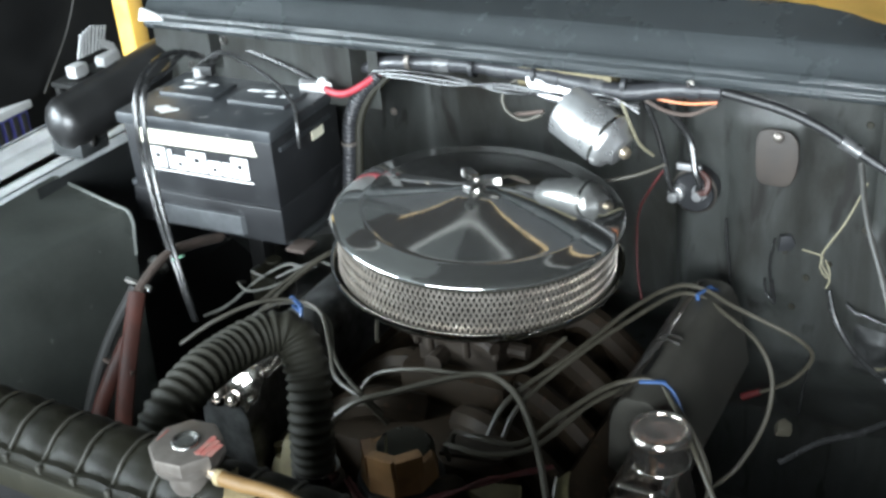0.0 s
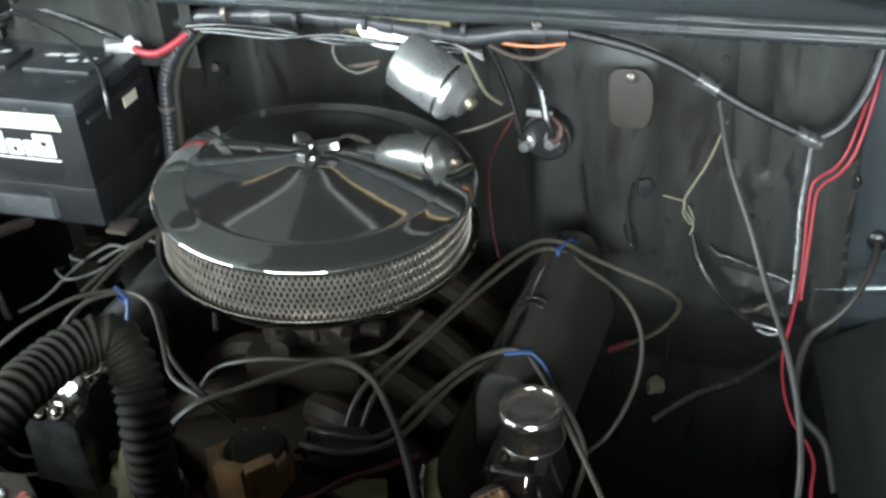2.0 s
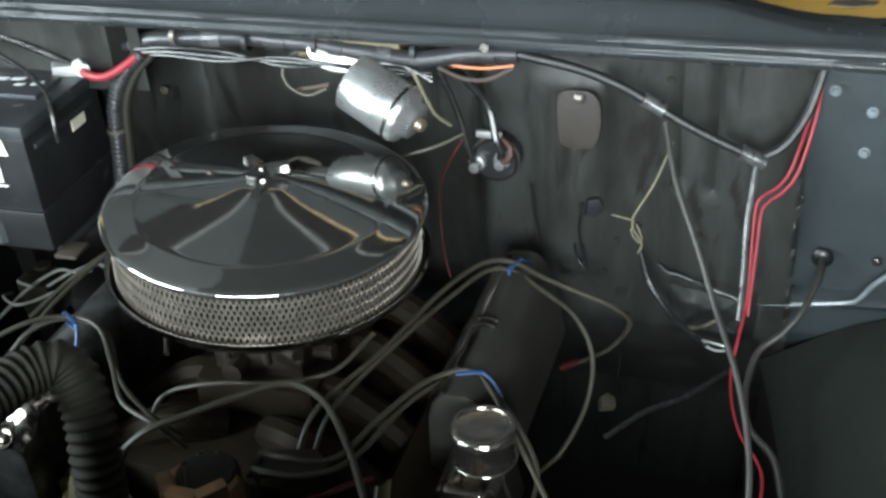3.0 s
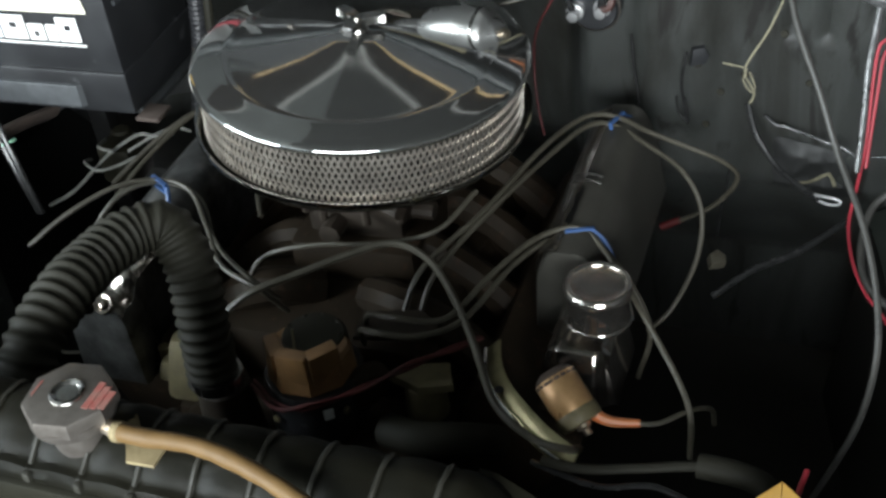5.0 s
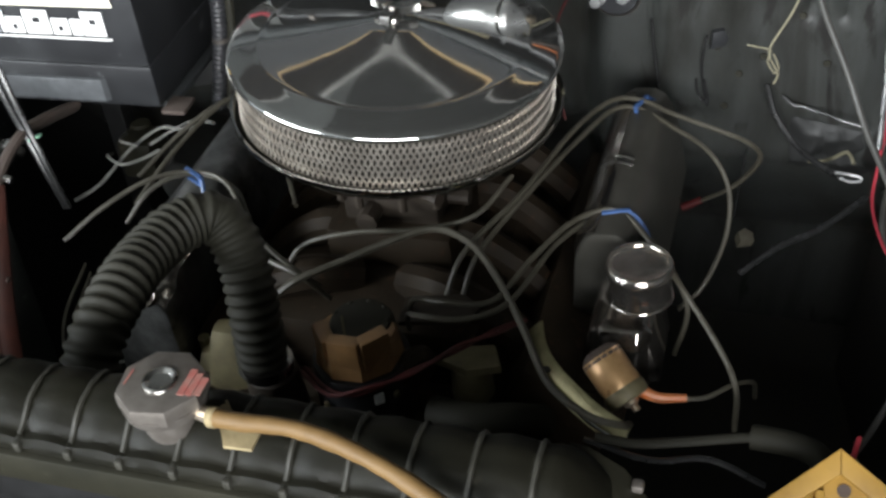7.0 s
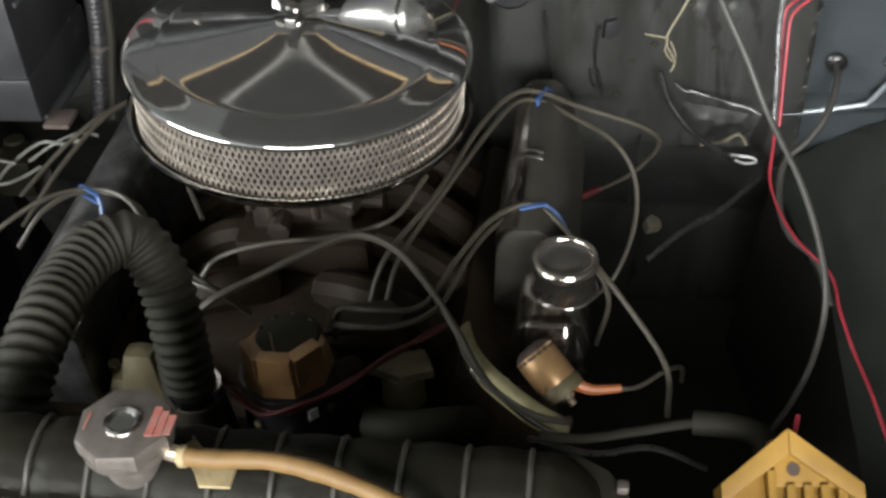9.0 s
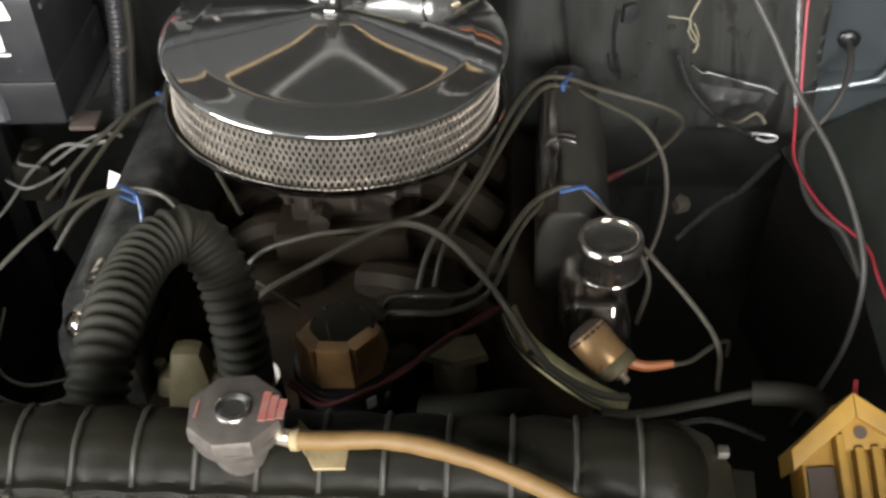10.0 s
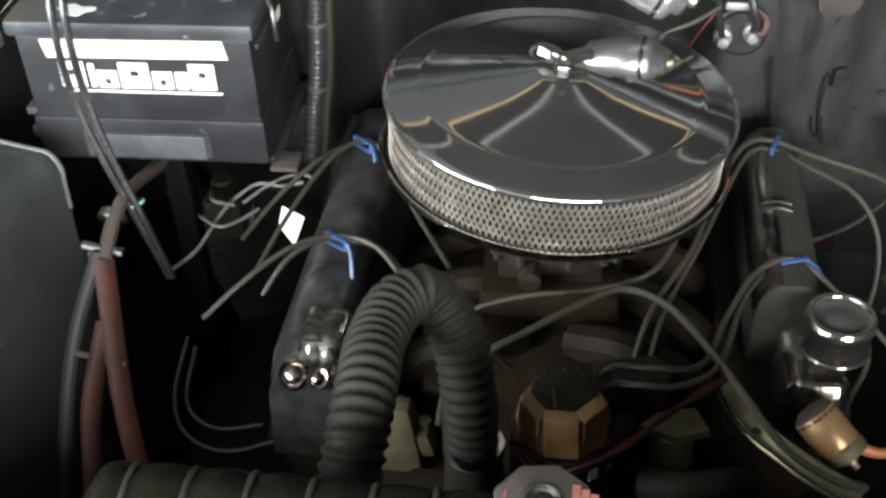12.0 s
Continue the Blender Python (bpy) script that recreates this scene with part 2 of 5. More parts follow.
        made = bmesh.ops.bevel(bm, geom=list(edges), offset=bevel, segments=2, profile=0.6, affect="EDGES")["verts"] + [v for v in made if v.is_valid]
    if m:
        bmesh.ops.transform(bm, matrix=m, verts=list({v for v in made if v.is_valid}))
    return bm


def lathe(bm, profile, seg=48, m=None, closed=False):
    """Rings of (radius, height) turned round z."""
    m = m or Matrix()
    rings = []
    for r, z in profile:
        if r < 1e-6:
            rings.append([bm.verts.new(m @ Vector((0, 0, z)))])
        else:
            rings.append([bm.verts.new(m @ Vector((r * math.cos(2 * math.pi * i / seg), r * math.sin(2 * math.pi * i / seg), z))) for i in range(seg)])
    for a, b in zip(rings, rings[1:]):
        for i in range(seg):
            j = (i + 1) % seg
            if len(a) == 1 and len(b) > 1:
                bm.faces.new((a[0], b[i], b[j]))
            elif len(b) == 1 and len(a) > 1:
                bm.faces.new((a[i], a[j], b[0]))
            elif len(a) > 1:
                bm.faces.new((a[i], a[j], b[j], b[i]))
    return bm


def axis(a, b):
    """A pose at a whose z runs to b; and the length."""
    a, b = Vector(a), Vector(b)
    return Matrix.Translation(a) @ (b - a).to_track_quat("Z", "Y").to_matrix().to_4x4(), (b - a).length


def rod(bm, a, b, r0, r1=None, seg=16, round_end=0.0):
    m, n = axis(a, b)
    r1 = r0 if r1 is None else r1
    k = round_end
    prof = [(0, 0), (r0 - k, 0), (r0, k), (r1, n - k), (r1 - k, n), (0, n)] if k else [(0, 0), (r0, 0), (r1, n), (0, n)]
    return lathe(bm, prof, seg, m)


def smooth_path(points, step=0.006):
    """Points along a Catmull-Rom curve."""
    p = [Vector(q) for q in points]
    p = [2 * p[0] - p[1]] + p + [2 * p[-1] - p[-2]]
    out = []
    for i in range(1, len(p) - 2):
        n = max(2, int((p[i + 1] - p[i]).length / step))
        for k in range(n):
            t = k / n
            a, b, c, d = p[i - 1], p[i], p[i + 1], p[i + 2]
            out.append(0.5 * (2 * b + (c - a) * t + (2 * a - 5 * b + 4 * c - d) * t * t + (3 * b - a - 3 * c + d) * t ** 3))
    out.append(p[-2])
    return out


def tube(bm, points, r, seg=8, step=0.006, ring=None, flat=1.0):
    """A hose along a curve; ring(s) gives the radius at s metres along it."""
    way = smooth_path(points, step)
    side = None
    last, run, prev = None, 0.0, None
    first = None
    for i, c in enumerate(way):
        d = (way[min(i + 1, len(way) - 1)] - way[max(i - 1, 0)]).normalized()
        if side is None:
            side = d.orthogonal().normalized()
        side = (side - d * side.dot(d)).normalized()
        up = d.cross(side)
        run += (c - prev).length if prev is not None else 0
        prev = c
        rr = ring(run) if ring else r
        now = [bm.verts.new(c + rr * (math.cos(2 * math.pi * k / seg) * side + flat * math.sin(2 * math.pi * k / seg) * up)) for k in range(seg)]
        if last:
            for k in range(seg):
                bm.faces.new((last[k], last[(k + 1) % seg], now[(k + 1) % seg], now[k]))
        else:
            first = now
        last = now
    bm.faces.new(list(reversed(first)))
    bm.faces.new(last)
    return bm


def wobble(points, amount, seed):
    rnd = random.Random(seed)
    return [tuple(c + rnd.uniform(-amount, amount) for c in p) for p in points]


def wire(name, points, r, mat, label, category="cable", group="", parent=None, step=0.008, seg=8):
    bm = tube(bmesh.new(), points, r, seg, step)
    if parent:
        return part(name, bm, mat, parent, label)
    return solo(name, bm, mat, label, category, group=group)


def prism(bm, outline, z0, z1, bevel=0.0, m=None):
    """A flat outline (x, y) given height."""
    low = [bm.verts.new((x, y, z0)) for x, y in outline]
    high = [bm.verts.new((x, y, z1)) for x, y in outline]
    n = len(outline)
    faces = [bm.faces.new(list(reversed(low))), bm.faces.new(high)]
    for i in range(n):
        faces.append(bm.faces.new((low[i], low[(i + 1) % n], high[(i + 1) % n], high[i])))
    verts = low + high
    if bevel:
        top = [e for e in faces[1].edges]
        made = bmesh.ops.bevel(bm, geom=top, offset=bevel, segments=2, profile=0.6, affect="EDGES")
        verts = list({v for v in verts + made["verts"] if v.is_valid})
    if m:
        bmesh.ops.transform(bm, matrix=m, verts=verts)
    return bm


def sheet(bm, fn, us, vs, thick=0.0):
    """A grid of points fn(u, v)."""
    g = [[bm.verts.new(fn(u, v)) for u in us] for v in vs]
    faces = [bm.faces.new((g[j][i], g[j][i + 1], g[j + 1][i + 1], g[j + 1][i])) for j in range(len(vs) - 1) for i in range(len(us) - 1)]
    if thick:
        bmesh.ops.solidify(bm, geom=faces, thickness=thick)
    return bm


def steps(a, b, n):
    return [a + (b - a) * i / n for i in range(n + 1)]


def bump_fn(x, a, b, soft):
    """1 between a and b, 0 outside, with soft shoulders."""
    def s(t):
        t = max(0.0, min(1.0, t))
        return t * t * (3 - 2 * t)
    return s((x - a) / soft + 0.5) * s((b - x) / soft + 0.5)


# ---- the vehicle's body ----
BODY = ((0.0038, 0.0049, -0.0105), (-0.87, -0.41, -0.30))   # the body shell sits a little askew to the engine


def on_body(x, y, z):
    return tuple(pose(*BODY[0], *BODY[1]) @ Vector((x, y, z)))


def firewall_face(x, z):
    y = 0.232
    y += 0.075 * bump_fn(x, -0.275, 0.16, 0.05) * bump_fn(z, 0.70, 1.165, 0.06)      # recess behind the air cleaner
    y -= 0.012 * bump_fn(x, 0.245, 0.335, 0.03) * bump_fn(z, 0.86, 1.13, 0.05)
    y += 0.010 * bump_fn(x, 0.415, 0.427, 0.012) * bump_fn(z, 0.98, 1.17, 0.02)
    y += 0.010 * bump_fn(x, 0.452, 0.464, 0.012) * bump_fn(z, 0.98, 1.17, 0.02)
    y -= 0.010 * bump_fn(x, -0.60, -0.30, 0.05) * bump_fn(z, 0.98, 1.15, 0.04)
    y += 0.6 * max(0.0, 0.785 - max(z, 0.60))                                          # toe board falls back
    y += 0.003 * noise.noise(Vector((x * 9, z * 9, 0.3)))
    return y


bm = sheet(bmesh.new(), lambda x, z: (x, firewall_face(x, z), z), steps(-0.66, 0.56, 146), steps(0.30, 1.20, 90), 0.004)
firewall = solo("wall_firewall", bm, FIREWALL, "dusty black painted steel firewall with a deep recess", "firewall", *BODY, kind="structure", angle=60)

# cowl: a folded lip with two pressed beads, then a sloping black band up to the painted top
bm = bmesh.new()
COWL = [(0.150, 1.183), (0.139, 1.186), (0.136, 1.192), (0.139, 1.198), (0.137, 1.204), (0.140, 1.210), (0.152, 1.214), (0.165, 1.226), (0.185, 1.246), (0.215, 1.262), (0.232, 1.268)]


def cowl_bow(x):
    t = max(0.0, min(1.0, (x - 0.42) / 0.17))
    return t * t * (3 - 2 * t)


def cowl_point(x, v):
    s, w = cowl_bow(x), cowl_bow(0.42 + (x - 0.30) * 0.17 / 0.28)
    rows = COWL[:6] + [(0.145, 1.2125), (0.163 - 0.010 * s, 1.238 - 0.020 * s), (0.167 - 0.010 * s, 1.2415 - 0.022 * s), (0.175 - 0.008 * s, 1.244 - 0.022 * s), (0.246 - 0.045 * w, 1.262 - 0.040 * w)]
    i = min(int(v), len(rows) - 2)
    y, z = (rows[i][k] + (rows[i + 1][k] - rows[i][k]) * (v - i) for k in (0, 1))
    return (x, y + 0.001 * noise.noise(Vector((x * 14, v, 0))), z)


sheet(bm, cowl_point, steps(-0.64, 0.80, 70), steps(0, 10, 30), 0.003)
cowl = solo("cowl", bm, COWL_BLACK, "black painted cowl panel with a beaded front lip", "cowl", *BODY, kind="structure", angle=50)


def cowl_top(x, k):
    s = cowl_bow(0.42 + (x - 0.30) * 0.17 / 0.28)
    y = 0.244 - 0.045 * s + 0.004 * noise.noise(Vector((x * 45, 3.0, 1))) * (1 - k)
    return (x, y + (0.62 - y) * k, 1.2625 - 0.040 * s + 0.02 * k + 0.002 * noise.noise(Vector((x * 20, k * 12, 1))))


bm = sheet(bmesh.new(), cowl_top, steps(-0.70, 0.85, 150), steps(0, 1, 10), 0.003)
solo("cowl_top", bm, YELLOW_PAINT, "yellow painted cowl top panel with worn edges", "body panel", *BODY, kind="structure")
solo("bare_patch", prism(bmesh.new(), [(-0.024, -0.008), (0.0, -0.012), (0.020, -0.004), (0.026, 0.006), (0.004, 0.010), (-0.018, 0.004)], 0, 0.0015, 0, Matrix.Translation((0.590, 0.230, 1.2245))), RUST, "dark bare patch in the yellow paint", "stain", *BODY)
bm = sheet(bmesh.new(), lambda x, y: (x, y, 1.196), steps(-0.64, 0.80, 8), steps(0.142, 0.34, 4), 0.003)
solo("cowl_underside", bm, BODY_BLACK, "black underside of the cowl above the firewall", "body panel", *BODY, kind="structure")

def bolt(at, turn, r=0.008, mat=OLD_CHROME, label="steel hexagon bolt with a washer"):
    bm = bmesh.new()
    lathe(bm, [(0, 0), (r * 1.5, 0), (r * 1.5, r * 0.25), (0, r * 0.25)], 20)
    lathe(bm, [(0, r * 0.25), (r, r * 0.25), (r, r * 1.0), (r * 0.8, r * 1.2), (0, r * 1.2)], 6)
    return solo("bolt", bm, mat, label, "bolt", at, turn, "bolts on the panels")


bm = sheet(bmesh.new(), lambda x, z: (x, 0.154 - 0.004 * bump_fn(x, -0.60, -0.30, 0.03) + 0.030 * bump_fn(x, -0.277, -0.256, 0.006) * bump_fn(z, 1.120, 1.185, 0.01) + 0.026 * bump_fn(x, -0.528, -0.510, 0.006) * bump_fn(z, 1.135, 1.185, 0.01) + 0.0015 * noise.noise(Vector((x * 18, z * 18, 7))), z), steps(-0.64, -0.236, 70), steps(1.095, 1.190, 16), 0.003)
solo("firewall_upper", bm, FIREWALL, "dusty painted panel below the cowl lip behind the battery", "body panel", *BODY, kind="structure", angle=50)
solo("cowl_end", prism(bmesh.new(), [(-0.648, 1.196), (-0.600, 1.200), (-0.606, 1.207), (-0.640, 1.216)], -0.140, -0.134, 0.001, pose(0, 0, 0, 90, 0, 0)), GREY_PAINT, "bare bright end of the cowl lip", "trim", *BODY, kind="structure")
bolt((-0.574, 0.180, 1.113), (90, 0, 0), 0.007)
bolt((-0.502, 0.178, 1.158), (90, 0, 0), 0.007)

# kick panel on the driver's side, with its pressed lower flange
bm = sheet(bmesh.new(), lambda x, z: (x, 0.250 + 0.012 * bump_fn(x, 0.50, 0.53, 0.02) - 0.014 * bump_fn(z, 0.835, 0.850, 0.012) + 0.6 * max(0.0, 0.785 - z) + 0.002 * noise.noise(Vector((x * 15, z * 15, 5))), z + 0.48 * max(0, x - 0.625) * max(0, min(1.2 - z, z - 0.66))),
           steps(0.515, 0.80, 40), steps(0.66, 1.20, 80), 0.004)
kick = solo("wall_side", bm, PANEL_BLUE, "blue-grey painted steel side panel with a pressed lower flange", "body panel", *BODY, kind="structure", angle=50)

for x, z in ((0.583, 1.118), (0.625, 1.095), (0.622, 1.045)):
    bolt(on_body(x, 0.247, z), (90, 0, 0), 0.0045, PANEL_EDGE)
bolt((0.651, 0.258, 0.895), (90, 0, 0), 0.004)
bolt((0.557, 0.260, 0.969), (90, 0, 0), 0.004)
bolt((0.211, 0.154, 1.180), (90, 0, 0), 0.0035)
bolt((-0.277, 0.265, 1.039), (90, 0, 0), 0.004, CAP_STEEL)


# inner fenders
def left_apron(u, v):
    edge = max(0.0, v - 0.56) / 0.44
    x = -0.688 + (0.20 + 0.06 * u ** 7) * min(v, 0.62) + 0.06 * max(0.0, v - 0.62)
    z = 1.002 - 0.05 * v - 0.50 * edge * edge
    y = -1.0 + (0.962 - 0.012 * v - 0.06 * edge) * u
    return (x, y, z + 0.002 * noise.noise(Vector((x * 10, y * 10, 6))))


bm = sheet(bmesh.new(), left_apron, steps(0, 1, 40), steps(0, 1, 30), 0.004)
solo("inner_fender", bm, LIT_APRON, "dark grey pressed steel inner fender, coloured paler for the light on it", "inner fender", kind="structure", angle=60)
solo("trim_bead", tube(bmesh.new(), [left_apron(1, v) for v in steps(0.02, 0.70, 18)], 0.0028, 8, 0.008), LIT_APRON, "rolled edge of the inner fender in the same paler colour", "trim", kind="structure")
bm = sheet(bmesh.new(), lambda u, v: (-0.650 - 0.135 * u, -1.0 + 1.35 * v, 1.030 + 0.008 * bump_fn(u, -0.1, 0.10, 0.10) + 0.014 * bump_fn(u, 0.9, 1.2, 0.08) - 0.006 * bump_fn(u, 0.3, 0.7, 0.2)),
           steps(0, 1, 24), steps(0, 1, 24), 0.003)
solo("fender_top", bm, GREY_PAINT, "dusty grey fender top with a rolled gutter edge", "fender", (-0.036, 0.047, -0.028), kind="structure")
bm = sheet(bmesh.new(), lambda u, v: (-0.785 - 0.07 * math.sin(u * 1.57), -1.0 + 1.35 * v, 1.046 - 0.5 * u * u), steps(0, 1, 10), steps(0, 1, 6), 0.003)
solo("fender_skin", bm, GREY_PAINT, "dusty grey outer fender skin", "fender", (-0.036, 0.047, -0.028), kind="structure")
# sheet added to block side light that would reach the lower firewall
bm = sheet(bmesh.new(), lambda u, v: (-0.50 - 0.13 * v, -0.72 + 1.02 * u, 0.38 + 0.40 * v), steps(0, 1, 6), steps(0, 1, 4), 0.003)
solo("fender_light_block", bm, BAG_BLACK, "added black sheet blocking light below the inner fender", "inner fender", *BODY, kind="structure")
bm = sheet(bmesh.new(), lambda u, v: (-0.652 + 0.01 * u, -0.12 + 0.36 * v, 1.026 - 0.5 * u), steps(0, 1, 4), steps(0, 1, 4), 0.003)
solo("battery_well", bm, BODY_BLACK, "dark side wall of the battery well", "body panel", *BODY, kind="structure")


def right_apron(u, v):
    y = 0.245 - 1.25 * u
    inner = 0.530 + 0.05 * min(1, u * 5) + 0.02 * u
    x = inner + (0.80 - inner) * v
    z = 0.74 + 0.115 * math.sin(v * 1.57) - 0.06 * u
    return (x, y, z + 0.004 * noise.noise(Vector((x * 12, y * 12, 2))))


bm = sheet(bmesh.new(), right_apron, steps(0, 1, 40), steps(0, 1, 20), 0.004)
solo("inner_fender", bm, APRON, "dusty green-black pressed steel wheel housing", "inner fender", *BODY, kind="structure", angle=60)
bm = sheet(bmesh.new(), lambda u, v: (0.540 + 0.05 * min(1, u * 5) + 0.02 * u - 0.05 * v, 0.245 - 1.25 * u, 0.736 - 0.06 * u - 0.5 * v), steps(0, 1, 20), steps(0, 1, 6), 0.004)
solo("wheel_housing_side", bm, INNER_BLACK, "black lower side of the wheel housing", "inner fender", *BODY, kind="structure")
bm = sheet(bmesh.new(), lambda u, v: (0.80, 0.25 - 1.25 * u, 0.80 + 0.40 * v), steps(0, 1, 4), steps(0, 1, 4), 0.003)
solo("fender_side", bm, BODY_BLACK, "black inside of the outer fender", "fender", *BODY, kind="structure")
bm = box(bmesh.new(), -0.80, -0.72, 0.45, 0.80, -0.70, 0.97, 0.004)
solo("core_support", bm, BAG_BLACK, "black core support panel ahead of the radiator", "body panel", *BODY, kind="structure")
# unseen plate added to stop light entering the bay from below
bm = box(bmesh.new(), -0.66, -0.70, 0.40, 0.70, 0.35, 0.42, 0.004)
solo("bay_light_block", bm, INNER_BLACK, "added dark floor keeping light from below out of the engine bay", "body panel", *BODY, kind="structure")
bm = box(bmesh.new(), -0.80, -0.90, 0.955, 0.80, -0.722, 0.968, 0.005)
solo("front_panel", bm, BAG_BLACK, "black panel ahead of the radiator", "body panel", *BODY, kind="structure")
bm = box(bmesh.new(), 0.36, -0.56, 0.712, 0.60, -0.36, 0.735, 0.006)
solo("front_shelf", bm, INNER_BLACK, "black steel shelf beside the radiator", "body panel", *BODY, kind="structure")

bm = sheet(bmesh.new(), lambda u, v: (0.81 + 0.05 * math.sin(u * 1.57), -1.0 + 1.35 * v, 1.205 - 0.75 * u * u), steps(0, 1, 10), steps(0, 1, 6), 0.003)
solo("fender_skin", bm, GREY_PAINT, "dusty grey outer fender skin", "fender", *BODY, kind="structure")
bm = bmesh.new()
box(bm, -0.84, -0.98, 0.0, -0.62, -0.55, 0.62, 0.05)
box(bm, 0.62, -0.98, 0.0, 0.84, -0.55, 0.62, 0.05)
box(bm, -0.84, 0.36, 0.0, 0.84, 2.0, 0.40, 0.02)
solo("wall_undercarriage", bm, BAG_BLACK, "plain dark blocks under the vehicle", "undercarriage", kind="structure")
bm = bmesh.new()
box(bm, -0.84, 0.41, 0.40, -0.80, 2.0, 1.28, 0.01)
box(bm, 0.80, 0.36, 0.40, 0.84, 2.0, 1.28, 0.01)
box(bm, -0.80, 1.96, 0.40, 0.80, 2.0, 1.90, 0.01)
solo("wall_cab", bm, BODY_BLACK, "plain black sides of the cab", "body panel", kind="structure")

# garage round the vehicle
bm = box(bmesh.new(), -6, -6, -0.05, 6, 6, 0.0)
solo("floor", bm, CONCRETE, "grey concrete garage floor", "floor", kind="structure")
for name, b in (("wall_back", (-6, 5.9, 0, 6, 6, 3.3)), ("wall_right", (5.9, -6, 0, 6, 5.9, 3.3))):
    solo(name, box(bmesh.new(), *b), CONCRETE, "plain grey garage wall", "wall", kind="structure")
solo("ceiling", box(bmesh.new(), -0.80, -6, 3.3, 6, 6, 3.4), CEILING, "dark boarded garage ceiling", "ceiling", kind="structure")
# the door's daylight on this half is put into a paler board colour
solo("ceiling_door_side", box(bmesh.new(), -6, -6, 3.3, -0.802, 6, 3.4), DOORLIT_BOARDS, "boarded garage ceiling coloured paler for the daylight by the door", "ceiling", kind="structure")

# unseen cab, pole and roof boards, added to shape the lid's reflections
cab = thing("cab", "unseen stand-in cab mirrored in the lid, with a grey pane and yellow header", "cab", (0, 0, 0), kind="structure")


def header_line(x):
    """Height of the header's edge, which falls towards one side."""
    t = max(0.0, min(1.0, (x + 0.30) / 1.0))
    return 1.925 - 0.42 * t * t * (1.5 - 0.5 * t)


part("windscreen", sheet(bmesh.new(), lambda x, k: (x, 0.60 + 0.155 * k, 1.29 + (header_line(x) - 0.012 - 1.29) * k), steps(-0.72, 0.72, 24), steps(0, 1, 6), 0.006), REFLECTION_PANE, cab, "grey stand-in windscreen mirrored in the lid")
part("header", tube(bmesh.new(), [(x, 0.767, header_line(x)) for x in steps(-0.78, 0.78, 20)], 0.008, 10, 0.03), REFLECTION_YELLOW, cab, "yellow stand-in header rail mirrored in the lid")
part("roof", sheet(bmesh.new(), lambda x, k: (x, 0.778 + 1.2 * k, header_line(x) + 0.01 * k), steps(-0.78, 0.78, 24), steps(0, 1, 6), 0.02), DARK_BOARD, cab, "dark roof of the stand-in cab")
for s in (-1, 1):
    part("pillar", tube(bmesh.new(), [(s * 0.75, 0.60, 1.28), (s * 0.75, 0.69, 1.60), (s * 0.75, 0.785, 1.90)], 0.03, 8, 0.05), BODY_BLACK, cab, "black pillar of the stand-in cab")


def roof_slope(x):
    return 2.635 - 0.27 * x


# this pole and the boards are only there as the lid's reflection
solo("mirrored_pole", tube(bmesh.new(), [(x, 1.25, roof_slope(x)) for x in (-2.2, 0.0, 2.2)], 0.013, 10, 0.1), CONCRETE, "unseen pale pole added for a line mirrored in the lid", "beam", kind="structure")
solo("mirrored_board", sheet(bmesh.new(), lambda x, k: (x, 1.268 + 3.6 * k, roof_slope(x) + 0.01), steps(-2.2, 2.2, 4), steps(0, 1, 4), 0.02), DARK_BOARD, "unseen dark brown boards added to be mirrored in the lid", "board", kind="structure")

# ---- air cleaner ----
air = thing("air_cleaner", "round chrome air cleaner with a mesh-covered filter on the carburettor", "air cleaner", (0, 0, 1.0516), (0, 4.1, 0))
LID = [(0.0, 0.0270), (0.022, 0.0270), (0.030, 0.0255), (0.060, 0.0205), (0.100, 0.0138), (0.120, 0.01045), (0.130, 0.0088), (0.1352, 0.00795), (0.1380, 0.0075), (0.1402, 0.00725), (0.1430, 0.0071), (0.1452, 0.0065),
       (0.150, 0.0055), (0.160, 0.0034), (0.171, 0.0011), (0.1760, -0.0003), (0.1779, -0.0020), (0.1783, -0.0036), (0.1778, -0.0050), (0.1760, -0.0056), (0.1740, -0.0050), (0.0, -0.004)]
part("lid", lathe(bmesh.new(), LID, 160), LID_CHROME, air, "polished chrome lid with a pressed ring", 60)
PAN = [(0.0, -0.072), (0.172, -0.072), (0.175, -0.067), (0.1785, -0.061), (0.1808, -0.061), (0.1812, -0.065), (0.1790, -0.070), (0.1740, -0.0755), (0.120, -0.082), (0.085, -0.085), (0.080, -0.095), (0.0, -0.095)]
part("base_pan", lathe(bmesh.new(), PAN, 128), CHROME, air, "chrome base pan", 50)
# expanded metal: leaning strands crossing to diamonds
bm = bmesh.new()
N, ROWS_UP, R_S, H0, H1 = 168, 9, 0.1705, -0.0690, -0.0075
for j in range(ROWS_UP):
    z0, z1 = H0 + (H1 - H0) * j / ROWS_UP, H0 + (H1 - H0) * (j + 1) / ROWS_UP
    for i in range(N):
        for lean in (0, 1):
            odd = (j + lean) % 2
            a0, a1 = (i + 0.5 * odd) * 2 * math.pi / N, (i + 0.5 * (1 - odd) + (0 if lean == 0 else (-1 if odd == 0 else 0)) + (0 if lean else 0)) * 2 * math.pi / N
            if lean == 0:
                a0, a1 = (i) * 2 * math.pi / N, (i + 0.5) * 2 * math.pi / N
            else:
                a0, a1 = (i + 1) * 2 * math.pi / N, (i + 0.5) * 2 * math.pi / N
            if j % 2:
                a0, a1 = a1, a0
            w = 0.20 * 2 * math.pi / N
            ro, ri = R_S + 0.0006 * (1 if lean else -1), R_S - 0.0010
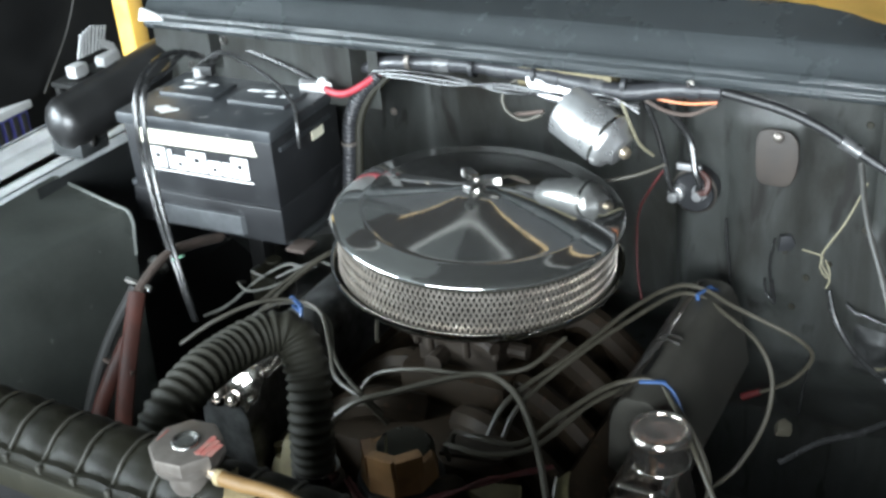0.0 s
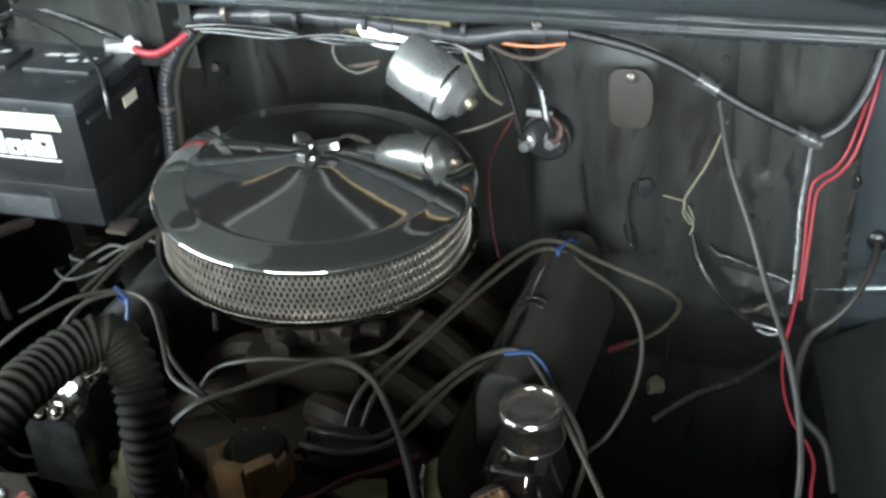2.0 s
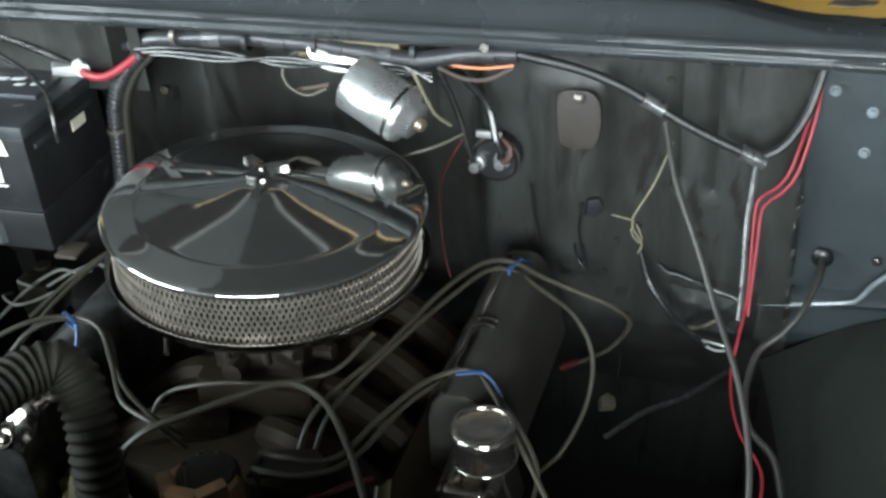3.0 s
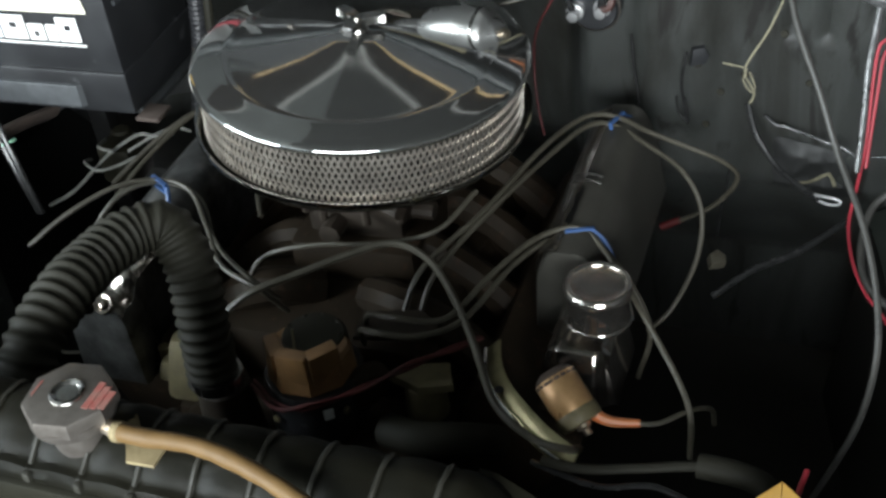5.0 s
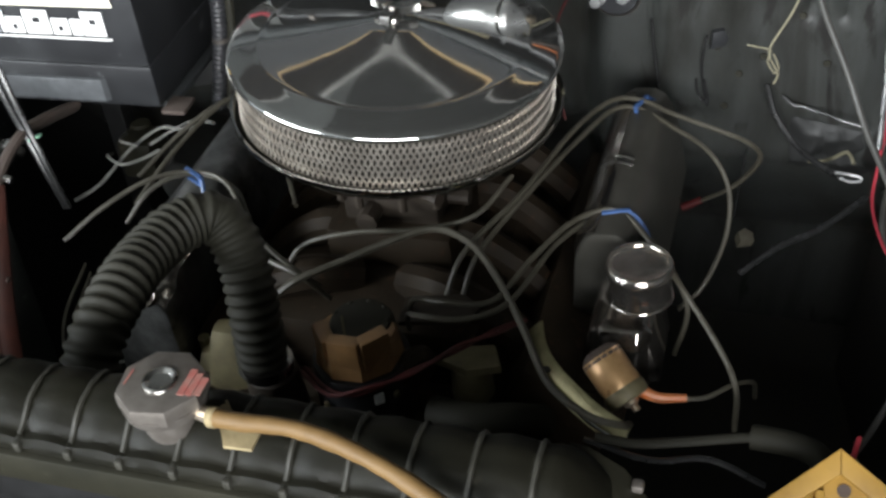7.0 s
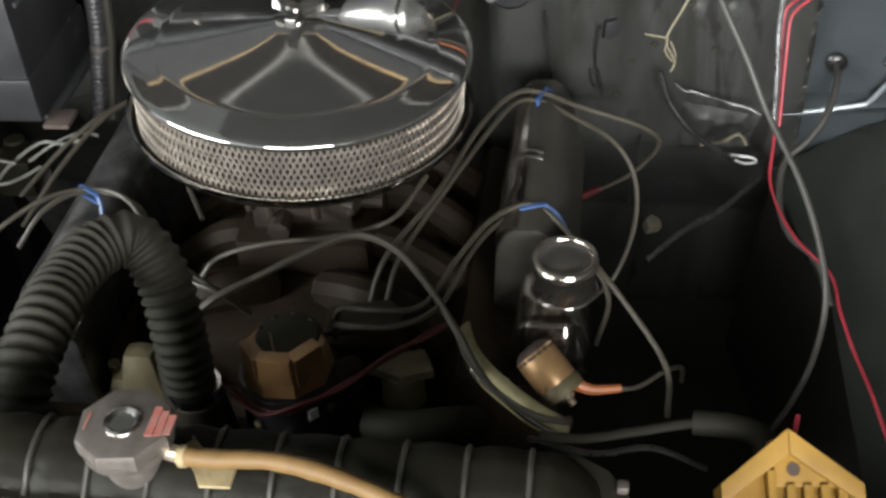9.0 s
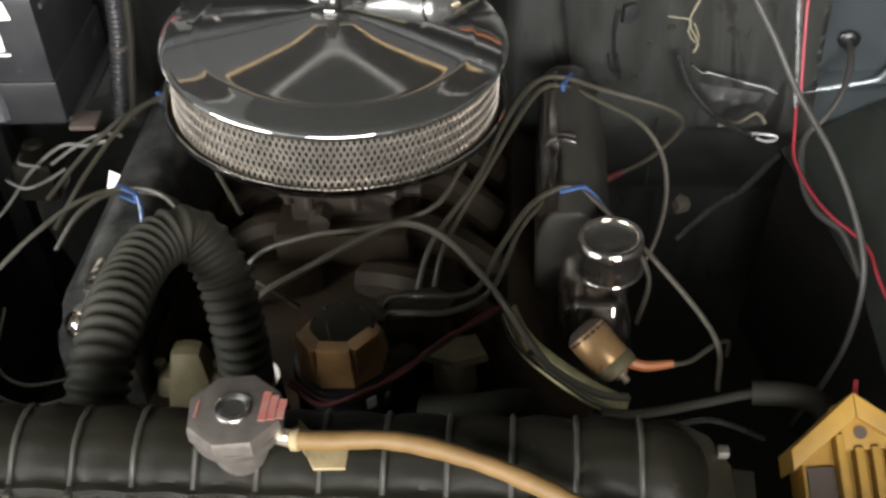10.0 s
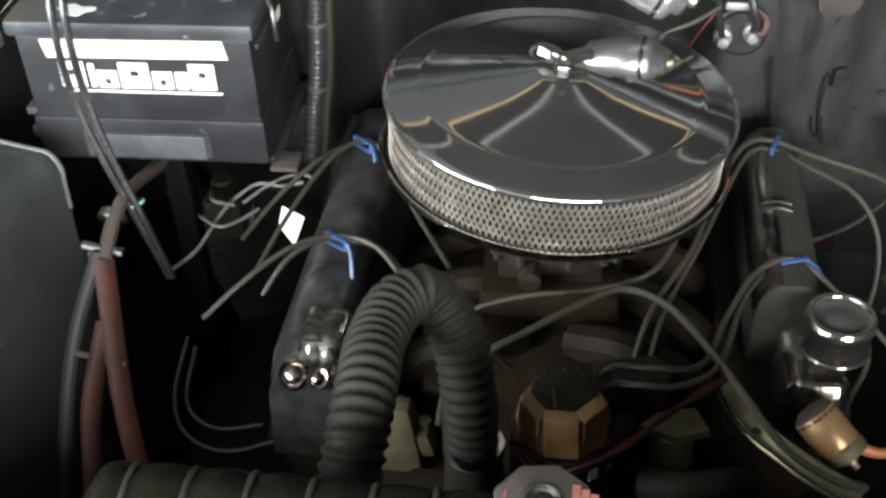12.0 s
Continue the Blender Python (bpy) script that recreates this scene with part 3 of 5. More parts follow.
            q = [bm.verts.new((r * math.cos(a), r * math.sin(a), z)) for a, z, r in ((a0 - w, z0, ro), (a0 + w, z0, ro), (a1 + w, z1, ro), (a1 - w, z1, ro))]
            p = [bm.verts.new((r * math.cos(a), r * math.sin(a), z)) for a, z, r in ((a0 - w, z0, ri), (a0 + w, z0, ri), (a1 + w, z1, ri), (a1 - w, z1, ri))]
            bm.faces.new(q)
            bm.faces.new((q[0], q[3], p[3], p[0]))
            bm.faces.new((q[1], p[1], p[2], q[2]))
screen = part("mesh_screen", bm, SCREEN, air, "bright expanded metal screen with diamond holes")
screen["kind"] = "stuff"
bm = bmesh.new()
PLEATS = 360
lo, hi = [], []
for i in range(PLEATS):
    a, r = 2 * math.pi * i / PLEATS, (0.1665 if i % 2 else 0.158)
    lo.append(bm.verts.new((r * math.cos(a), r * math.sin(a), -0.071)))
    hi.append(bm.verts.new((r * math.cos(a), r * math.sin(a), -0.005)))
for i in range(PLEATS):
    j = (i + 1) % PLEATS
    bm.faces.new((lo[i], lo[j], hi[j], hi[i]))
part("pleated_filter", bm, SHADED_PAPER, air, "pleated paper filter coloured dark for the shade between pleats")
for z in (-0.0700, -0.0085):
    part("seal_ring", lathe(bmesh.new(), [(0.164, z - 0.0025), (0.1725, z - 0.0025), (0.1735, z), (0.1725, z + 0.0025), (0.164, z + 0.0025)], 96), RUBBER, air, "black rubber sealing ring")
# three-armed nut
nut = thing("wing_nut", "three-armed chrome wing nut on the lid", "wing nut", (0.0019, 0, 1.0783), (0, 4.1, 0))
part("hub", lathe(bmesh.new(), [(0, 0.0), (0.010, 0.0), (0.010, 0.008), (0.007, 0.0145), (0.004, 0.015), (0.004, 0.0165), (0, 0.017)], 24), OLD_CHROME, nut)
for a in (-90, 30, 150):
    bm = prism(bmesh.new(), [(0.004, -0.0065), (0.011, -0.0042), (0.018, -0.0040), (0.0245, -0.0052), (0.0265, -0.0040), (0.0265, 0.0040), (0.0245, 0.0052), (0.018, 0.0040), (0.011, 0.0042), (0.004, 0.0065)], 0.0045, 0.0125, 0.0012, Matrix.Rotation(radians(-6), 4, "Y"))
    bmesh.ops.transform(bm, matrix=Matrix.Rotation(radians(a), 4, "Z") @ Matrix.Diagonal((1.15, 1.2, 1.15, 1.0)), verts=bm.verts)
    part("arm", bm, OLD_CHROME, nut)

# ---- engine ----
engine = thing("engine", "oily old V8 engine with chrome valve covers", "engine", (0.012, -0.002, -0.005), (0, -0.8, 0))
bm = bmesh.new()
box(bm, -0.16, -0.26, 0.45, 0.16, 0.20, 0.76, 0.015)
part("block", bm, CAST_IRON, engine)
for s in (-1, 1):
    m = pose(s * 0.215, -0.02, 0.752, 0, s * 28, 0)
    part("cylinder_head", box(bmesh.new(), -0.065, -0.20, -0.10, 0.055, 0.20, 0.04, 0.012, m), CAST_IRON, engine)
bm = bmesh.new()
box(bm, -0.125, -0.20, 0.74, 0.125, 0.17, 0.83, 0.02)
box(bm, -0.075, -0.10, 0.82, 0.075, 0.09, 0.875, 0.015)
manifold = part("intake_manifold", bm, CAST_IRON, engine)
for s in (-1, 1):
    for y in (-0.15, -0.06, 0.03, 0.12):
        bm = tube(bmesh.new(), [(s * 0.03, y * 0.8, 0.83), (s * 0.08, y, 0.85), (s * 0.13, y, 0.82), (s * 0.17, y, 0.78)], 0.022, 10, 0.012)
        part("runner", bm, CAST_IRON, manifold)
bm = bmesh.new()
box(bm, -0.055, -0.075, 0.87, 0.055, 0.075, 0.915, 0.006)
box(bm, -0.062, -0.085, 0.912, 0.062, 0.085, 0.925, 0.004)
box(bm, -0.050, -0.070, 0.922, 0.050, 0.070, 0.955, 0.008)
for x, y in ((-0.055, -0.075), (0.055, -0.075), (0.02, -0.085), (-0.03, -0.085)):
    rod(bm, (x, y, 0.90), (x, y, 0.945), 0.005, None, 8)
rod(bm, (0.03, -0.085, 0.935), (0.07, -0.105, 0.935), 0.008, None, 10)
rod(bm, (0.062, -0.05, 0.90), (0.085, -0.05, 0.90), 0.010, None, 10)
rod(bm, (-0.02, -0.075, 0.89), (-0.02, -0.10, 0.89), 0.012, None, 10)
lathe(bm, [(0.0, 0), (0.066, 0), (0.066, 0.006), (0.060, 0.012), (0.0, 0.012)], 40, Matrix.Translation((0, 0, 0.951)))
part("carburettor", bm, CARB, engine, "stained alloy carburettor")
bm = bmesh.new()
box(bm, -0.13, -0.295, 0.50, 0.13, -0.255, 0.78, 0.015)
lathe(bm, [(0, 0), (0.085, 0), (0.095, 0.02), (0.05, 0.03), (0.045, 0.06), (0, 0.06)], 32, pose(-0.03, -0.29, 0.66, 90, 0, 0))
part("timing_cover", bm, CAST_IRON, engine)


def cover_edge(u, v):
    """The inner shoulder of the stepped cover, from its side up to its top."""
    y = -0.098 + 0.270 * v
    a = 1.65 * max(0.0, u - 0.35) / 0.65
    x, z = 0.229 - 0.0212 * math.cos(a), 0.884 + 0.0212 * math.sin(a) - 0.030 * max(0.0, 0.35 - u) / 0.35
    dent = 0.0015 * noise.noise(Vector((u * 3, y * 38, 5)))
    return (x - dent * math.cos(a), y, z + dent * math.sin(a))


def step_lip(u, v):
    """The front of the step: flat top, round shoulder, then the face."""
    w = 2 * u - 1
    x = 0.268 + 0.031 * w
    side = 0.016 * max(0.0, abs(w) - 0.55) ** 2 / 0.2
    turn = [(-0.164, 0.8492), (-0.174, 0.8492), (-0.1775, 0.8478), (-0.1812, 0.8425), (-0.1846, 0.8368), (-0.1870, 0.8310), (-0.1880, 0.8200), (-0.1885, 0.7850)]
    i = min(int(v * 7), 6)
    y, z = (turn[i][k] + (turn[i + 1][k] - turn[i][k]) * (v * 7 - i) for k in (0, 1))
    return (x, y + side * min(1.0, v * 3), z - side * 0.6)


def dented_top(u, v):
    """The bare front corner of the grimy cover, stepping down to its nose."""
    x, y = -0.234 + 0.046 * u + 0.006 * v, -0.257 + 0.075 * v
    t = max(0.0, min(1.0, (y + 0.238) / 0.020))
    z = 0.8938 + 0.0192 * t * t * (3 - 2 * t) - 0.010 * max(0.0, u - 0.75) ** 2 / 0.0625 - 0.006 * max(0.0, 0.12 - v) ** 2 / 0.0144
    return (x, y, z + 0.0022 * noise.noise(Vector((x * 70, y * 50, 8))) + 0.0008 * noise.noise(Vector((x * 190, y * 190, 3))))


def valve_cover(s):
    """A pressed cover; the right one steps down at the front end under the breather."""
    up = pose(0, 0, 0, 90, 0, 0)
    high = [(0.204, 0.790), (0.209, 0.868), (0.212, 0.884), (0.219, 0.897), (0.229, 0.904), (0.252, 0.905), (0.264, 0.899), (0.273, 0.884), (0.279, 0.862), (0.292, 0.790)]
    front = 0.100
    if s < 0:
        high = [(0.186, 0.790), (0.188, 0.885), (0.191, 0.900), (0.199, 0.909), (0.210, 0.912), (0.238, 0.911), (0.251, 0.904), (0.260, 0.887), (0.265, 0.860), (0.274, 0.790)]
        front = 0.225
    cover = part("valve_cover", prism(bmesh.new(), [(s * x, z) for x, z in high], -0.185, front, 0.004 if s > 0 else 0.006, up), DUSTY_CHROME if s > 0 else GRIMY_COVER, engine, "chrome valve cover with dusty top" if s > 0 else "grimy blackened chrome valve cover", 45)
    if s > 0:
        low = [(0.226, 0.780), (0.232, 0.826), (0.238, 0.841), (0.248, 0.848), (0.282, 0.848), (0.293, 0.841), (0.299, 0.826), (0.308, 0.780)]
        step = part("front_step", prism(bmesh.new(), low, 0.090, 0.176, 0.004, up), BREATHER, cover, "stepped chrome front end", 45)
        part("rounded_lip", sheet(bmesh.new(), step_lip, steps(0, 1, 24), steps(0, 1, 21), 0.002), BREATHER, step, "bright rounded lip", 60)
        part("inner_edge", sheet(bmesh.new(), cover_edge, steps(0, 1, 14), steps(0, 1, 30), 0.0012), BREATHER, cover, "bright chrome shoulder", 60)
        for y in (0.036, 0.024):
            part("wire_tab", tube(bmesh.new(), [(0.206, y, 0.872), (0.212, y, 0.893), (0.222, y, 0.905), (0.240, y - 0.002, 0.909), (0.250, y - 0.003, 0.9065)], 0.0018, 8, 0.004), OLD_CHROME, cover, "hold-down wire across the shoulder")
        part("tab_slot", sheet(bmesh.new(), lambda u, v: (0.2225 + 0.012 * u, -0.050 + 0.062 * v, 0.9030 + 0.0030 * math.sqrt(u)), steps(0, 1, 6), steps(0, 1, 8), 0.001), HINGE_BLACK, cover, "dark slot along the shoulder", 60)
    else:
        nose = [(-0.186, 0.780), (-0.188, 0.868), (-0.194, 0.884), (-0.206, 0.893), (-0.240, 0.892), (-0.254, 0.882), (-0.260, 0.862), (-0.266, 0.780)]
        part("front_step", prism(bmesh.new(), nose, 0.215, 0.258, 0.006, up), GRIMY_COVER, cover, "grimy rounded front end", 45)
        part("crumpled_corner", sheet(bmesh.new(), dented_top, steps(0, 1, 26), steps(0, 1, 34), 0.001), BREATHER, cover, "bright dented chrome corner", 60)
    part("base_flange", box(bmesh.new(), min(s * 0.172, s * (0.286 if s > 0 else 0.262)), -0.205, 0.782, max(s * 0.172, s * (0.286 if s > 0 else 0.262)), 0.19, 0.788, 0.002), CAST_IRON, cover)
    for y in (-0.12, 0.0, 0.12):
        part("cover_bolt", lathe(bmesh.new(), [(0, 0.787), (0.006, 0.787), (0.006, 0.795), (0, 0.797)], 6, Matrix.Translation((s * (0.286 if s > 0 else 0.268), y, 0))), CAST_IRON, cover)
    return cover


right_cover = valve_cover(1)
left_cover = valve_cover(-1)
# oil breather on its tube
bm = lathe(bmesh.new(), [(0.017, 0.82), (0.017, 0.855), (0.023, 0.857)], 32, Matrix.Translation((0.276, -0.136, 0)))
part("breather_tube", bm, BREATHER, right_cover)
bm = lathe(bmesh.new(), [(0.0, 0.850), (0.026, 0.850), (0.0295, 0.853), (0.0300, 0.858), (0.0285, 0.862), (0.0290, 0.884), (0.0305, 0.888), (0.0305, 0.892), (0.0285, 0.8955), (0.0255, 0.8965), (0.0245, 0.8945), (0.012, 0.8935), (0.0, 0.8945)], 48,
           Matrix.Translation((0.282, -0.139, 0.010)) @ Matrix.Diagonal((1.1, 1.1, 1.0, 1.0)))
bcap = part("breather_cap", bm, BREATHER, right_cover, "chrome push-on breather cap", 50)
part("rim", lathe(bmesh.new(), [(0.0270 + 0.0030 * math.cos(a), 0.8945 + 0.0030 * math.sin(a)) for a in steps(0, 2 * math.pi, 12)[:-1]], 48, Matrix.Translation((0.282, -0.139, 0.010)) @ Matrix.Diagonal((1.1, 1.1, 1.0, 1.0)), True), BREATHER, bcap, "bright rolled rim", 60)
part("bead", lathe(bmesh.new(), [(0.0290 + 0.0022 * math.cos(a), 0.8560 + 0.0022 * math.sin(a)) for a in steps(0, 2 * math.pi, 12)[:-1]], 48, Matrix.Translation((0.282, -0.139, 0.010)) @ Matrix.Diagonal((1.1, 1.1, 1.0, 1.0)), True), BREATHER, bcap, "bright lower bead", 60)
bm = lathe(bmesh.new(), [(0, 0.004), (0.007, 0.004), (0.010, 0.001), (0.0125, 0.003), (0.0145, 0.001), (0.0150, -0.004)], 24, pose(-0.232, -0.253, 0.891, 45, 0, -10))
part("dimple", bm, CRUMPLED, left_cover, "grimy chrome dimple round a bolt", 60)
bm = lathe(bmesh.new(), [(0, 0.004), (0.005, 0.004), (0.007, 0.001), (0.010, 0.002), (0.011, -0.003)], 20, pose(-0.207, -0.256, 0.892, 40, 0, 0))
part("dimple", bm, CRUMPLED, left_cover, "grimy chrome dimple", 60)

# thermostat housing and light alloy bits at the front
bm = bmesh.new()
rod(bm, (-0.055, -0.300, 0.74), (-0.055, -0.300, 0.86), 0.034, 0.026, 20, 0.004)
part("water_outlet", bm, CARB, engine, "stained alloy water outlet")
bm = bmesh.new()
box(bm, -0.172, -0.256, 0.76, -0.112, -0.200, 0.838, 0.012, None, (0.55, 0.45))
box(bm, -0.185, -0.246, 0.775, -0.100, -0.212, 0.805, 0.010, None, (0.8, 0.8))
rod(bm, (-0.176, -0.226, 0.79), (-0.176, -0.226, 0.812), 0.007, None, 6)
rod(bm, (-0.114, -0.226, 0.79), (-0.114, -0.226, 0.812), 0.007, None, 6)
part("pump_body", bm, ALLOY, engine, "stained pale alloy pump body")
bm = prism(bmesh.new(), [(0.094, -0.240), (0.113, -0.221), (0.149, -0.211), (0.162, -0.240), (0.130, -0.252)], 0.832, 0.842, 0.003, pose(0, 0, 0, 0, 0, 0))
rod(bm, (0.128, -0.232, 0.79), (0.128, -0.232, 0.834), 0.022, 0.020, 16, 0.002)
part("fuel_pump", bm, ALLOY, engine, "pale stained pump flange")
bm = prism(bmesh.new(), [(-0.04, -0.012), (0.03, -0.018), (0.045, 0.0), (0.03, 0.02), (-0.03, 0.022)], 0, 0.006, 0.001, pose(0.085, -0.195, 0.858, 6, 4, 20))
part("housing_flange", bm, CARB, engine, "pale stained flange")
bm = tube(bmesh.new(), [(0.10, -0.275, 0.80), (0.14, -0.285, 0.808), (0.18, -0.27, 0.80), (0.20, -0.24, 0.77)], 0.017, 14)
part("pump_hose", bm, RUBBER, engine, "black rubber pump hose")

# ---- distributor ----
dist = thing("distributor", "tan-capped distributor with black base", "distributor", (0.024, -0.261, -0.012))
part("body", lathe(bmesh.new(), [(0, 0.70), (0.022, 0.70), (0.022, 0.79), (0.046, 0.798), (0.0495, 0.803), (0.0495, 0.858), (0.0470, 0.862), (0.0, 0.862)], 32), BLACK_PLASTIC, dist)
bm = bmesh.new()
lathe(bm, [(0.040, 0.862), (0.0450, 0.864), (0.0440, 0.870), (0.0415, 0.888), (0.0385, 0.893), (0.030, 0.8935), (0.0, 0.892)], 9, Matrix.Rotation(radians(12), 4, "Z"))
cap = part("cap", bm, TAN_CAP, dist, "tan plastic distributor cap", 15)
for a in (-140, -90, -40):
    x, y = 0.031 * math.cos(radians(a)), 0.031 * math.sin(radians(a))
    part("tower", box(bmesh.new(), -0.0160, -0.009, 0.872, 0.0160, 0.006, 0.910 - 0.003 * (a == -140), 0.003, Matrix.Translation((x, y, 0)) @ Matrix.Rotation(radians(a + 90), 4, "Z")), TAN_CAP, cap, "tan plastic facet", 30)
part("top", lathe(bmesh.new(), [(0.034, 0.864), (0.0335, 0.890), (0.030, 0.8955), (0.015, 0.897), (0, 0.897)], 28, Matrix.Translation((0.0, 0.013, 0))), RUBBER, cap, "black rubber cover")
for i in range(5):
    a = radians(10 + 40 * i)
    x, y = 0.026 * math.cos(a), 0.026 * math.sin(a)
    part("boot", tube(bmesh.new(), [(x * 0.8, y * 0.8 + 0.012, 0.880), (x * 0.95, y * 0.95 + 0.012, 0.890), (x * 1.15, y * 1.15 + 0.012, 0.894)], 0.0042, 10, 0.004), RUBBER, cap, "black rubber plug boot")
part("clip", box(bmesh.new(), -0.0050, -0.0510, 0.836, 0.0050, -0.0480, 0.849, 0.001, Matrix.Rotation(radians(38), 4, "Z")), WHITE_PLASTIC, dist, "white spring clip tag")
part("stalk", rod(bmesh.new(), (-0.004, -0.020, 0.890), (-0.010, -0.006, 0.915), 0.0016, 0.001, 6), ALLOY, dist, "thin pale wire stalk")
part("screw", lathe(bmesh.new(), [(0, 0), (0.004, 0), (0.004, 0.003), (0, 0.004)], 10, pose(-0.022, -0.0465, 0.832, 90, 0, -25)), ALLOY, dist)
part("screw", lathe(bmesh.new(), [(0, 0), (0.004, 0), (0.004, 0.003), (0, 0.004)], 10, pose(0.044, -0.0285, 0.842, 90, 0, 60)), ALLOY, dist)
part("vacuum_can", lathe(bmesh.new(), [(0, 0), (0.022, 0.001), (0.026, 0.006), (0.026, 0.012), (0.018, 0.02), (0, 0.022)], 24, pose(0.044, 0.012, 0.842, 90, 0, 55)), CAST_IRON, dist)

# ---- ignition coil ----
coil = thing("ignition_coil", "bronze ignition coil canister with an orange boot", "coil")
A, B = Vector((0.256, -0.219, 0.849)), Vector((0.290, -0.246, 0.821))
mm, n = axis(A, B)
part("canister", lathe(bmesh.new(), [(0, 0), (0.019, 0), (0.0212, 0.002), (0.0212, n * 0.72), (0.0205, n * 0.76), (0.019, n * 0.78), (0.0, n * 0.78)], 36, mm), BRONZE, coil, "", 50)
part("end_cap", lathe(bmesh.new(), [(0.0215, n * 0.74), (0.0222, n * 0.77), (0.0222, n * 0.92), (0.0205, n), (0.015, n + 0.001), (0, n + 0.001)], 36, mm), ALLOY, coil, "yellowed end cap of the canister", 50)
part("rust_crust", lathe(bmesh.new(), [(0.0, -0.007), (0.012, -0.006), (0.0185, -0.002), (0.0214, 0.003), (0.0214, 0.006)], 20, mm), RUST, coil, "rusty end of the canister")
part("terminal", lathe(bmesh.new(), [(0, n), (0.008, n), (0.008, n + 0.004), (0.004, n + 0.006), (0.004, n + 0.012), (0, n + 0.012)], 12, mm), BRASS, coil)
part("boot", tube(bmesh.new(), [(0.297, -0.238, 0.829), (0.314, -0.240, 0.824), (0.331, -0.237, 0.823), (0.342, -0.235, 0.823)], 0.0055, 10, 0.004, lambda s: 0.0062 - 0.05 * s), ORANGE_WIRE, coil, "faded orange boot")
part("lead", tube(bmesh.new(), [(0.339, -0.236, 0.823), (0.359, -0.231, 0.823), (0.384, -0.211, 0.826), (0.401, -0.191, 0.811), (0.404, -0.181, 0.781)], 0.0024, 8), WIRE_GREY, coil)

# bracket beside the coil
STRAP = [(0.180, -0.170, 0.828), (0.191, -0.203, 0.829), (0.208, -0.231, 0.830), (0.234, -0.257, 0.829), (0.263, -0.279, 0.826), (0.294, -0.295, 0.823)]
bracket = thing("bracket", "bent olive-plated steel strap bracket with a bolt hole", "bracket")
part("strap", tube(bmesh.new(), STRAP, 0.0115, 10, 0.006, None, 0.14), OLIVE_PLATE, bracket)
part("rolled_edge", tube(bmesh.new(), [(x - 0.006, y - 0.007, z + 0.001) for x, y, z in STRAP], 0.0020, 8), CHROME, bracket, "bright rolled edge")
part("bolt_hole", lathe(bmesh.new(), [(0, 0.0006), (0.0042, 0.0006), (0.0050, 0.0), (0.0042, -0.001)], 16, pose(0.205, -0.232, 0.8325)), HINGE_BLACK, bracket, "dark bolt hole")

# ---- radiator ----
radiator = thing("radiator", "dark ribbed brass radiator top tank", "radiator", (0.005, -0.025, 0.010))
TANKP = [(-0.5640, 1.030), (-0.5655, 1.044), (-0.5620, 1.049), (-0.5560, 1.050), (-0.5500, 1.056), (-0.5380, 1.064), (-0.5200, 1.068), (-0.5050, 1.064), (-0.4940, 1.052), (-0.4900, 1.035), (-0.4900, 0.96)]


def tank_point(x, v):
    i = min(int(v), len(TANKP) - 2)
    y, z = (TANKP[i][k] + (TANKP[i + 1][k] - TANKP[i][k]) * (v - i) for k in (0, 1))
    groove = abs(((x + 0.0125) / 0.0405) % 1.0 - 0.5)
    seam = max(0.0, 1 - ((0.5 - groove) / 0.055) ** 2) if groove > 0.445 else 0.0
    hump = math.cos(groove * math.pi)
    lift = min(1.0, max(0.0, (z - 1.040) / 0.014))
    wear = 0.7 + 0.6 * noise.noise(Vector((x * 25, v * 1.7, 4)))
    z += (0.0046 * hump + 0.0028 * seam * wear) * lift
    y -= 0.0022 * seam * wear * (1 - lift)
    end = max(0.0, (x - 0.272) / 0.055) if x > 0.272 else max(0.0, (-0.262 - x) / 0.04)
    z = 0.985 + (z - 0.985) * math.sqrt(max(0.0, 1 - min(1, end) ** 2)) if z > 0.985 else z
    return (x, y + 0.0008 * noise.noise(Vector((x * 60, v, 0))), z)


part("top_tank", sheet(bmesh.new(), tank_point, steps(-0.30, 0.326, 420), steps(0, 10, 30), 0.002), TANK, radiator, "ribbed dark top tank", 40)
part("front_flange", box(bmesh.new(), -0.30, -0.5705, 1.012, 0.325, -0.560, 1.040, 0.004), TANK, radiator)
part("core", box(bmesh.new(), -0.30, -0.557, 0.50, 0.325, -0.495, 1.012, 0.003), HINGE_BLACK, radiator)
# ribs and crimps are paler than the tank to imitate edges catching light
for k in range(-6, 8):
    x = -0.0125 + 0.0405 * k
    part("rib", tube(bmesh.new(), [tank_point(x, v) for v in (2.6, 3.5, 4.3, 5, 5.6, 6.3, 7, 7.6, 8.4, 9)], 0.0018, 6, 0.006), LIT_TANK_EDGE, radiator, "raised rib coloured paler for its lit edge")
    part("crimp", box(bmesh.new(), x - 0.003, -0.5680, 1.041, x + 0.003, -0.5620, 1.0500, 0.0024), LIT_TANK_EDGE, radiator, "crimp coloured paler for the light it catches")
END = [(0.284, 1.050), (0.296, 1.048), (0.320, 1.032), (0.338, 1.002), (0.350, 0.955), (0.284, 0.955)]
part("end_cover", prism(bmesh.new(), END, 0.488, 0.552, 0.010, pose(0, 0, 0, 90, 0, 0)), TANK, radiator, "smooth grey end of the tank", 40)
part("edge_clip", box(bmesh.new(), 0.326, -0.498, 1.020, 0.334, -0.490, 1.027, 0.002), CAP_STEEL, radiator, "small pale clip")
for s, x in ((-1, -0.305), (1, 0.330)):
    part("side_bracket", prism(bmesh.new(), [(-0.012, -0.58), (0.02, -0.575), (0.024, -0.49), (-0.012, -0.485)], 0.55, 1.00, 0.003, Matrix.Translation((x, 0, 0))), TANK, radiator)
